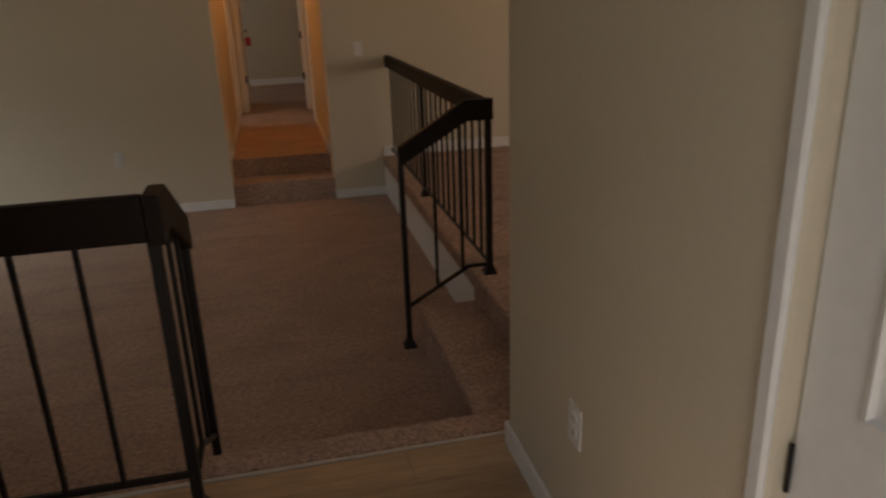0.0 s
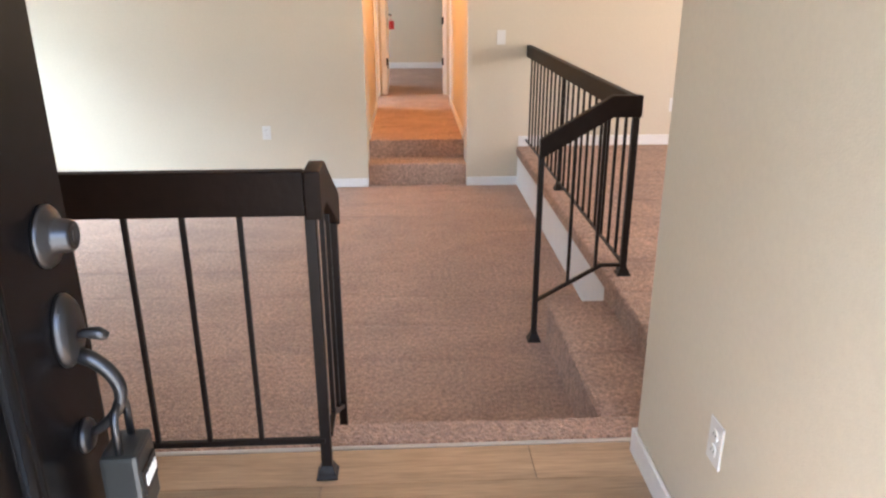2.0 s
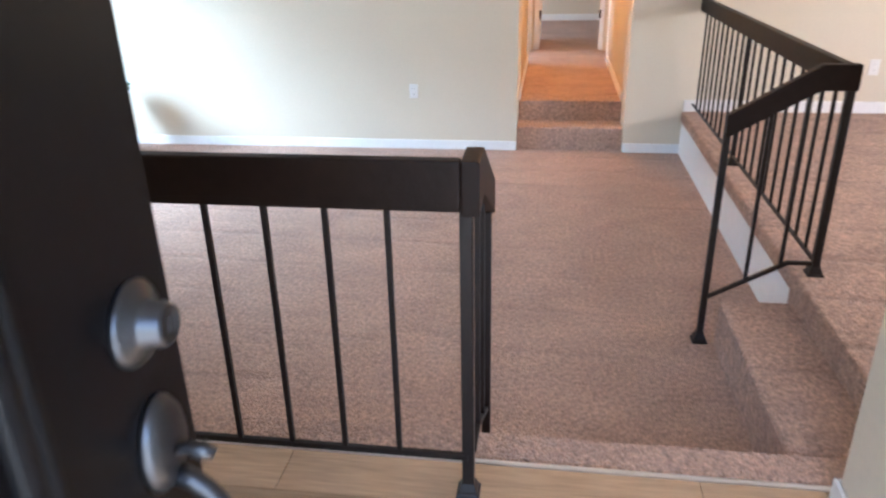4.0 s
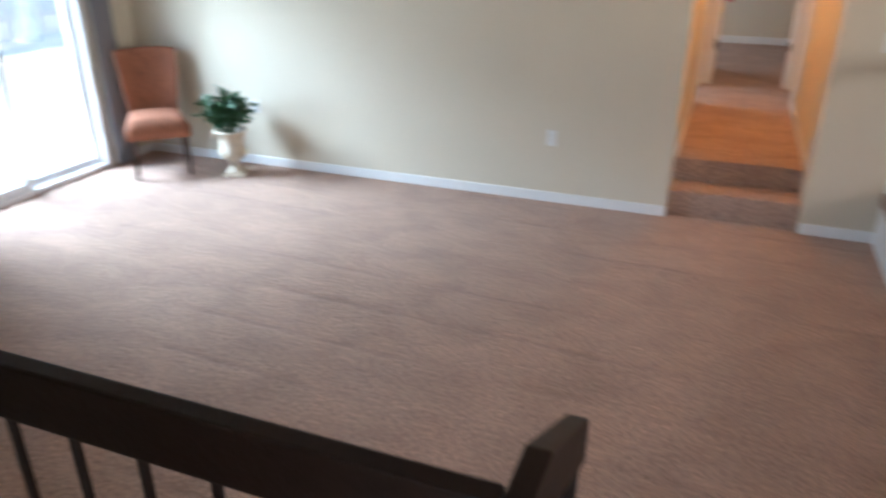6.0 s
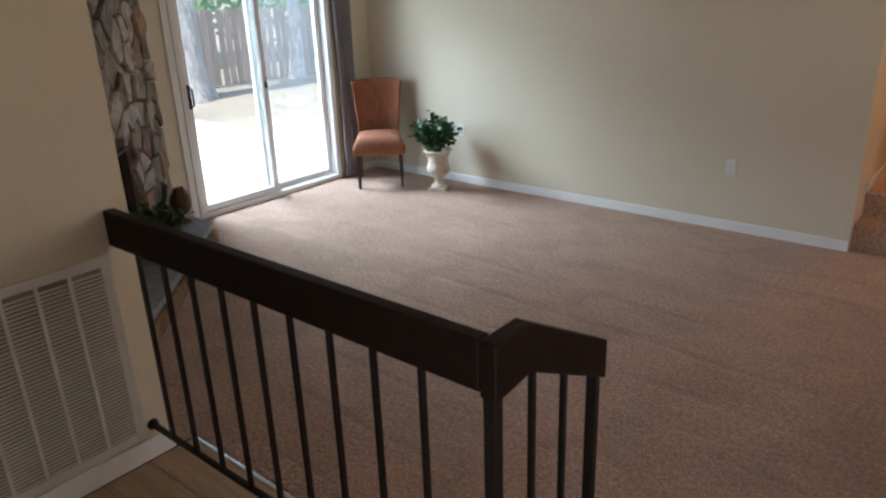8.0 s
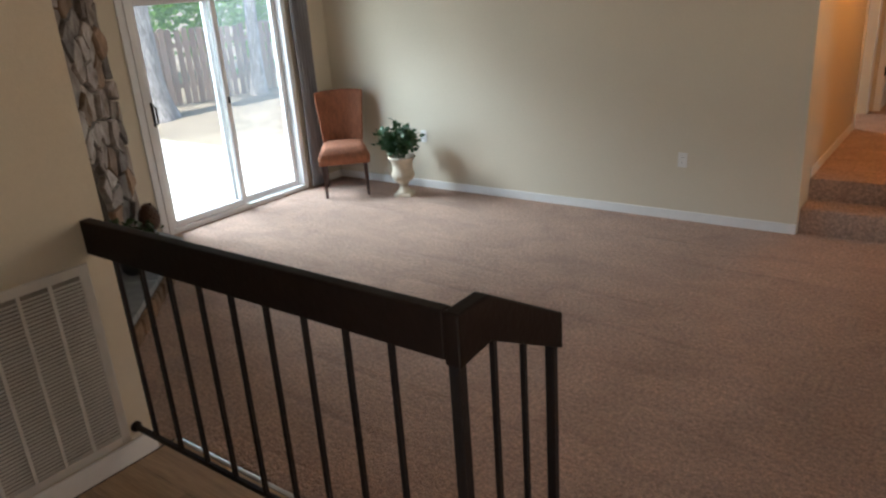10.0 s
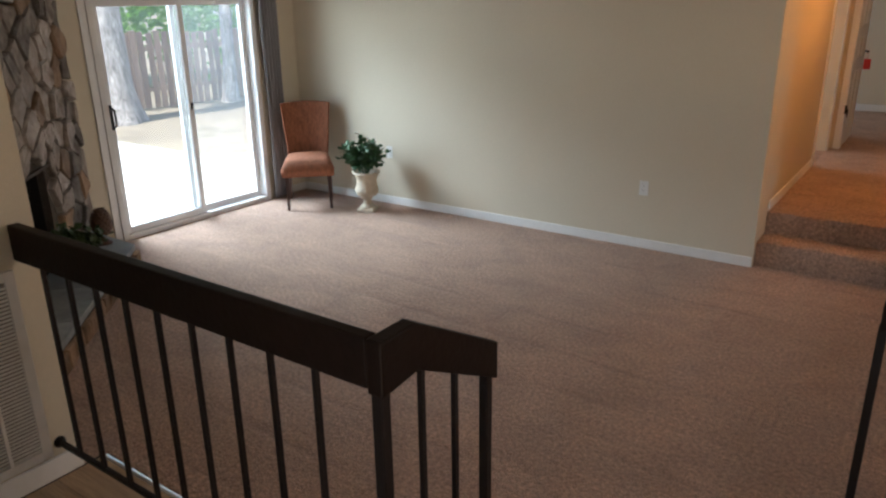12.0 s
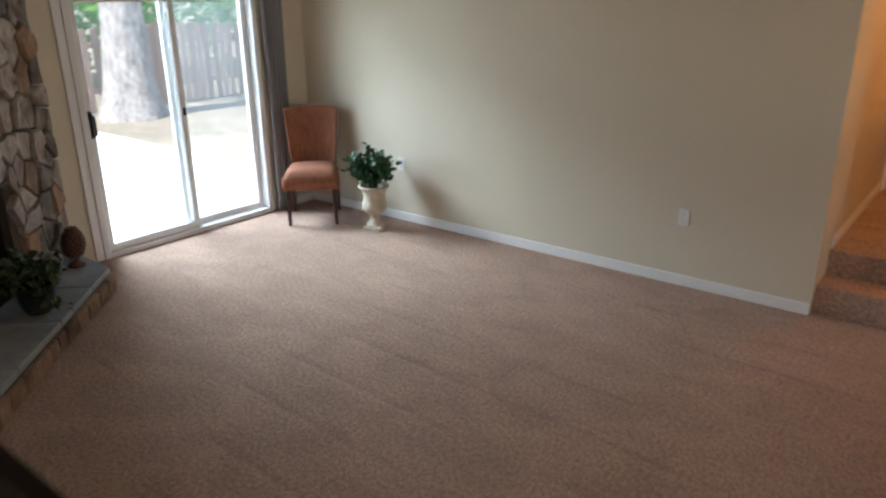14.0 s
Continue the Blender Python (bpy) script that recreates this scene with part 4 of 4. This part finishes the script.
open_door("hall_door", (0.055, 9.455, HZ + 0.012), 90, "white panel door standing open at the hall's end, with a dark lever", True)
open_door("hall_door", (HX1 + 0.125, 8.47, HZ + 0.012), 12, "white panel door standing open into a side room", False)
for x, z in ((0.058, 0.76), (0.753, 0.76), (0.753, 1.25)):
    tagged(new("door_strike", mesh_of("door_strike", boxes((x - 0.012, x + 0.012, 9.290, 9.304, z - 0.045, z + 0.045), bev=0.003), DARKMETAL)), "small dark hinge plate on the white door casing", "hinge", "hinge plates")
hl = thing("hall_ceiling_light", "round glass ceiling light glowing warm in the hall", "ceiling light", (0.2, 7.15, CZ))
part("canopy", lathe([(0.08, -0.001), (0.08, -0.02), (0.06, -0.03)], 24), DARKMETAL, hl)
part("shade", lathe([(0.07, -0.031), (0.11, -0.06), (0.12, -0.10), (0.09, -0.14), (0.01, -0.155)], 24), SHADE, hl, "", True)


# ---- fireplace ----
def cells(w, h, pts, gap):
    """Irregular cells round the points, in a w x h field, each shrunk by half the joint."""
    out = []
    for i, p in enumerate(pts):
        poly = [(0, 0), (w, 0), (w, h), (0, h)]
        near = sorted(range(len(pts)), key=lambda k: (pts[k][0] - p[0]) ** 2 + (pts[k][1] - p[1]) ** 2)[1:16]
        for k in near:
            qx, qy = pts[k]
            dx, dy = qx - p[0], qy - p[1]
            ln = math.hypot(dx, dy)
            mx, my = (p[0] + qx) / 2 - dx / ln * gap / 2, (p[1] + qy) / 2 - dy / ln * gap / 2
            res = []
            for a, b in zip(poly, poly[1:] + poly[:1]):
                da, db = (a[0] - mx) * dx + (a[1] - my) * dy, (b[0] - mx) * dx + (b[1] - my) * dy
                if da <= 0:
                    res.append(a)
                if (da < 0 < db) or (db < 0 < da):
                    u = da / (da - db)
                    res.append((a[0] + u * (b[0] - a[0]), a[1] + u * (b[1] - a[1])))
            poly = res
            if len(poly) < 3:
                break
        if len(poly) >= 3:
            out.append((p, poly))
    return out


def stone_mesh(poly, c, depth, rng, material):
    """A stone from its outline: rounded shoulders, uneven face."""
    ring = []
    for a, b in zip(poly, poly[1:] + poly[:1]):
        ring.append(a)
        if math.dist(a, b) > 0.06:
            u = rng.uniform(0.4, 0.6)
            ring.append((a[0] + u * (b[0] - a[0]) + rng.uniform(-0.006, 0.006), a[1] + u * (b[1] - a[1]) + rng.uniform(-0.006, 0.006)))
    verts, faces = [], []
    n = len(ring)
    for s, d in ((1.0, 0.0), (0.985, depth * 0.7), (0.90, depth)):
        for x, z in ring:
            verts.append((c[0] + (x - c[0]) * s, d + (rng.uniform(0, 0.012) if d else 0), c[1] + (z - c[1]) * s))
    verts.append((c[0], depth + rng.uniform(-0.006, 0.012), c[1]))
    for k in (0, n):
        for i in range(n):
            j = (i + 1) % n
            faces.append((k + i, k + n + i, k + n + j, k + j))
    for i in range(n):
        faces.append((2 * n + (i + 1) % n, 2 * n + i, 3 * n))
    me = bpy.data.meshes.new("stone")
    me.from_pydata(verts, [], faces)
    me.materials.append(material)
    return me


def fireplace():
    # local: x runs along the slanting face from the slider wall, y comes out into the room
    t = thing("fireplace", "corner fireplace of grey and brown fieldstone with a black firebox", "fireplace", (XW, 3.72, 0.0), -45)
    L, top = 2.58, CZ - 0.002
    f0, f1, ft = 0.78, 1.72, 0.87
    part("backing", boxes((0.06, f0, -0.05, 0.0, 0.0, top), (f1, L - 0.06, -0.05, 0.0, 0.0, top), (f0, f1, -0.05, 0.0, ft, top)), MORTAR, t, "grey mortar")
    part("firebox", boxes((f0 - 0.02, f0, -0.50, -0.051, 0.16, ft), (f1, f1 + 0.02, -0.50, -0.051, 0.16, ft), (f0, f1, -0.50, -0.48, 0.16, ft), (f0, f1, -0.48, -0.051, ft, ft + 0.02), (f0, f1, -0.48, -0.002, 0.14, 0.158)), SOOT, t, "sooty black firebox")
    part("lintel", boxes((f0 - 0.02, f1 + 0.02, 0.002, 0.035, ft - 0.02, ft + 0.002), bev=0.002), MORTAR, t, "thin steel lintel")
    rng = random.Random(21)
    pts = []
    tries = 0
    while len(pts) < 185 and tries < 9000:
        tries += 1
        p = (rng.uniform(0.0, L), rng.uniform(0.12, top))
        if f0 - 0.04 < p[0] < f1 + 0.04 and p[1] < ft + 0.05:
            continue
        r = 0.095 if rng.random() < 0.55 else 0.175
        if all(((p[0] - q[0]) * 1.0) ** 2 + ((p[1] - q[1]) * 0.72) ** 2 > r * r for q in pts):
            pts.append(p)
    blockers = [(x / 10, z / 10) for x in range(8, 18) for z in (2, 4, 6, 8) if f0 <= x / 10 <= f1]
    for p, poly in cells(L, top, pts + blockers, 0.012):
        if p in blockers:
            continue
        poly = [(min(max(x, 0.01), L), z) for x, z in poly]
        if f0 < p[0] < f1:
            poly = [(x, max(z, ft + 0.004)) for x, z in poly]
        elif p[1] < ft:
            poly = [(min(x, f0 - 0.003), z) if p[0] < f0 else (max(x, f1 + 0.003), z) for x, z in poly]
        me = stone_mesh(poly, p, rng.uniform(0.025, 0.065), rng, STONE if rng.random() < 0.8 else STONEB)
        piece("stone", me, t)
    return t


fireplace()


def hearth():
    t = thing("hearth", "raised slanting hearth of slate slabs on brown stone", "hearth", (0, 0, 0))
    body = prism([(XW + 0.002, 3.69), (-4.00, 3.69), (-2.235, 1.905), (-2.9, 1.905), (XW + 0.002, 3.60)], "z", 0.0, 0.118)
    part("core", body, MORTAR, t)
    a, b = Vector((-3.985, 3.705)), Vector((-2.215, 1.905))
    d = (b - a).normalized()
    back = Vector((-d.y, d.x)) * -1
    if back.x > 0:
        back = -back
    cuts = [0.0, 0.34, 0.86, 1.42, 1.95, (b - a).length]
    for i, (u, v) in enumerate(zip(cuts, cuts[1:])):
        p0, p1 = a + d * (u + 0.004), a + d * (v - 0.004)
        q1, q0 = p1 + back * 0.44, p0 + back * 0.44
        pts = [tuple(p0), tuple(p1), tuple(q1), tuple(q0)]
        if i == 0:
            pts = [tuple(a), tuple(p1), tuple(q1), (XW + 0.01, 3.715)]
        if i == len(cuts) - 2:
            pts = [tuple(p0), tuple(b), (-2.80, 1.905), tuple(q0)]
        part("slab", prism(pts, "z", 0.120, 0.162, 0.004), SLATE, t, "blue-grey slate slab")
    rng = random.Random(3)
    x = 0.0
    face = Matrix.Translation((a.x, a.y, 0)) @ Matrix.Rotation(math.atan2(d.y, d.x), 4, 'Z')
    while x < (b - a).length - 0.05:
        w = rng.uniform(0.10, 0.22)
        poly = [(x + 0.006, 0.004), (x + w - 0.006, 0.004), (x + w - 0.008 + rng.uniform(-0.01, 0.01), 0.114), (x + 0.008 + rng.uniform(-0.01, 0.01), 0.114)]
        piece("stone", stone_mesh(poly, (x + w / 2, 0.058), rng.uniform(0.012, 0.03), rng, STONEB), t, face)
        x += w
    x = 0.0
    end = Matrix.Translation((XW + 0.02, 3.692, 0))
    for k in range(4):
        poly = [(k * 0.148 + 0.004, 0.004), (k * 0.148 + 0.144, 0.004), (k * 0.148 + 0.142, 0.114), (k * 0.148 + 0.006, 0.114)]
        piece("stone", stone_mesh(poly, (k * 0.148 + 0.074, 0.058), 0.018, rng, STONEB), t, end)


hearth()


# ---- garden ----
def fence():
    t = thing("wooden_fence", "weathered brown board fence with narrow gaps", "fence", (-12.4, 2.0, -0.12))
    rng = random.Random(5)
    metas = [mesh_of("board", boxes((-0.011, 0.011, 0, w, 0.02, h), bev=0.003), FENCE) for w, h in ((0.135, 1.50), (0.142, 1.53), (0.13, 1.48), (0.14, 1.51))]
    y = 0.0
    while y < 17:
        piece("board", rng.choice(metas), t, Matrix.Translation((rng.uniform(-0.006, 0.006), y, rng.uniform(-0.02, 0.015))) @ Matrix.Rotation(rng.uniform(-0.012, 0.012), 4, 'X'))
        y += 0.15 + rng.choice((0.015, 0.02, 0.05, 0.07))
    for z in (0.35, 1.15):
        part("rail", boxes((-0.055, -0.013, -0.1, 17.2, z, z + 0.09), bev=0.004), FENCE, t)
    for k in range(8):
        part("post", boxes((-0.15, -0.056, k * 2.4, k * 2.4 + 0.095, -0.3, 1.5), bev=0.005), FENCE, t)


fence()


def garden_tree(name, loc, r0, height, seed, label):
    rng = random.Random(seed)
    t = thing(name, label, "tree", loc)
    bm = bmesh.new()
    segs, rings = 26, []
    for k in range(24):
        u = k / 23
        z = -0.1 + u * height
        r = r0 * (1 - 0.55 * u) + 0.55 * r0 * math.exp(-max(z, 0) * 3.2)
        row = []
        for i in range(segs):
            a = 2 * math.pi * i / segs
            rr = r * (1 + 0.10 * noise.noise(Vector((math.cos(a) * 2, math.sin(a) * 2, z * 0.8 + seed))) + 0.10 * math.exp(-max(z, 0) * 2.5) * math.sin(5 * a + seed))
            row.append(bm.verts.new((rr * math.cos(a) + 0.05 * math.sin(u * 3), rr * math.sin(a) + 0.15 * u, z)))
        rings.append(row)
    for a, b in zip(rings, rings[1:]):
        for i in range(segs):
            bm.faces.new((a[i], a[(i + 1) % segs], b[(i + 1) % segs], b[i]))
    part("trunk", bm, BARK, t, "thick grey trunk with flared roots", True)
    limbs = bmesh.new()
    tips = []
    for i in range(9):
        a = rng.uniform(0, 6.283)
        z0 = height * rng.uniform(0.62, 0.98)
        ln = rng.uniform(1.4, 2.8)
        p = [Vector((0, 0.1, z0)), Vector((math.cos(a) * ln * 0.5, math.sin(a) * ln * 0.5, z0 + 0.7)), Vector((math.cos(a) * ln, math.sin(a) * ln, z0 + 1.5))]
        tube(p, [0.12, 0.08, 0.03], 7, limbs)
        tips += [p[1], p[2]]
    part("limbs", limbs, BARK, t)

    def inside(r):
        c = r.choice(tips)
        return Vector((c.x + r.gauss(0, 0.6), c.y + r.gauss(0, 0.6), c.z + r.gauss(0, 0.45))), (r.uniform(-1, 1), r.uniform(-1, 1), 0.3)
    me = leaf_cloud(rng, 2200, 0.16, inside, 0.0)
    me.materials.append(TREELEAF)
    ob = new("crown", me)
    ob.parent = t


garden_tree("tree", (-11.5, 8.15, -0.12), 0.40, 7.5, 2, "large tree with a thick pale grey trunk before the fence")
garden_tree("tree", (-12.0, 11.25, -0.12), 0.14, 7.0, 7, "slim grey tree standing close to the fence")


def shrubs():
    rng = random.Random(12)

    def inside(r):
        k = r.random()
        y = r.uniform(1, 24)
        x = -15.5 - 4.0 * r.random()
        h = 2.6 + 1.8 * noise.noise(Vector((x * 0.5, y * 0.45, 3)))
        return Vector((x, y, max(0.05, h * (k ** 0.5)) + r.gauss(0, 0.12))), (1, 0, 0.3)
    me = leaf_cloud(rng, 15000, 0.20, inside, 0.1)
    me.materials.append(TREELEAF)
    tagged(new("shrubs", me), "dense bright green shrubs and low branches behind the fence", "shrubs", "", "stuff")


shrubs()


# ---- floor planks ----
def planks():
    fl = structure("floor_entry", boxes((-1.54, XR, DY - 0.14, 1.968, LZ - 0.012, LZ - 0.004)), SLOT, "oak look plank floor of the entry landing", "floor")
    rng = random.Random(8)
    w = 0.178
    y = 1.966
    row = 0
    while y > DY - 0.05:
        x = -1.525 - rng.uniform(0, 0.9)
        while x < XR - 0.03:
            x1 = x + 1.2
            a, b = max(x, -1.524), min(x1, XR - 0.001)
            if b - a > 0.04:
                me = mesh_of("plank", boxes((a + 0.0008, b - 0.0008, max(y - w, DY - 0.13) + 0.0008, y - 0.0008, LZ - 0.006, LZ), bev=0.0012), WOOD)
                piece("plank", me, fl)
            x = x1
        y -= w
        row += 1
    end = mesh_of("plank", boxes((XR, 1.235, 1.919, 1.966, LZ - 0.006, LZ), bev=0.0012), WOOD)
    piece("plank", end, fl)


planks()
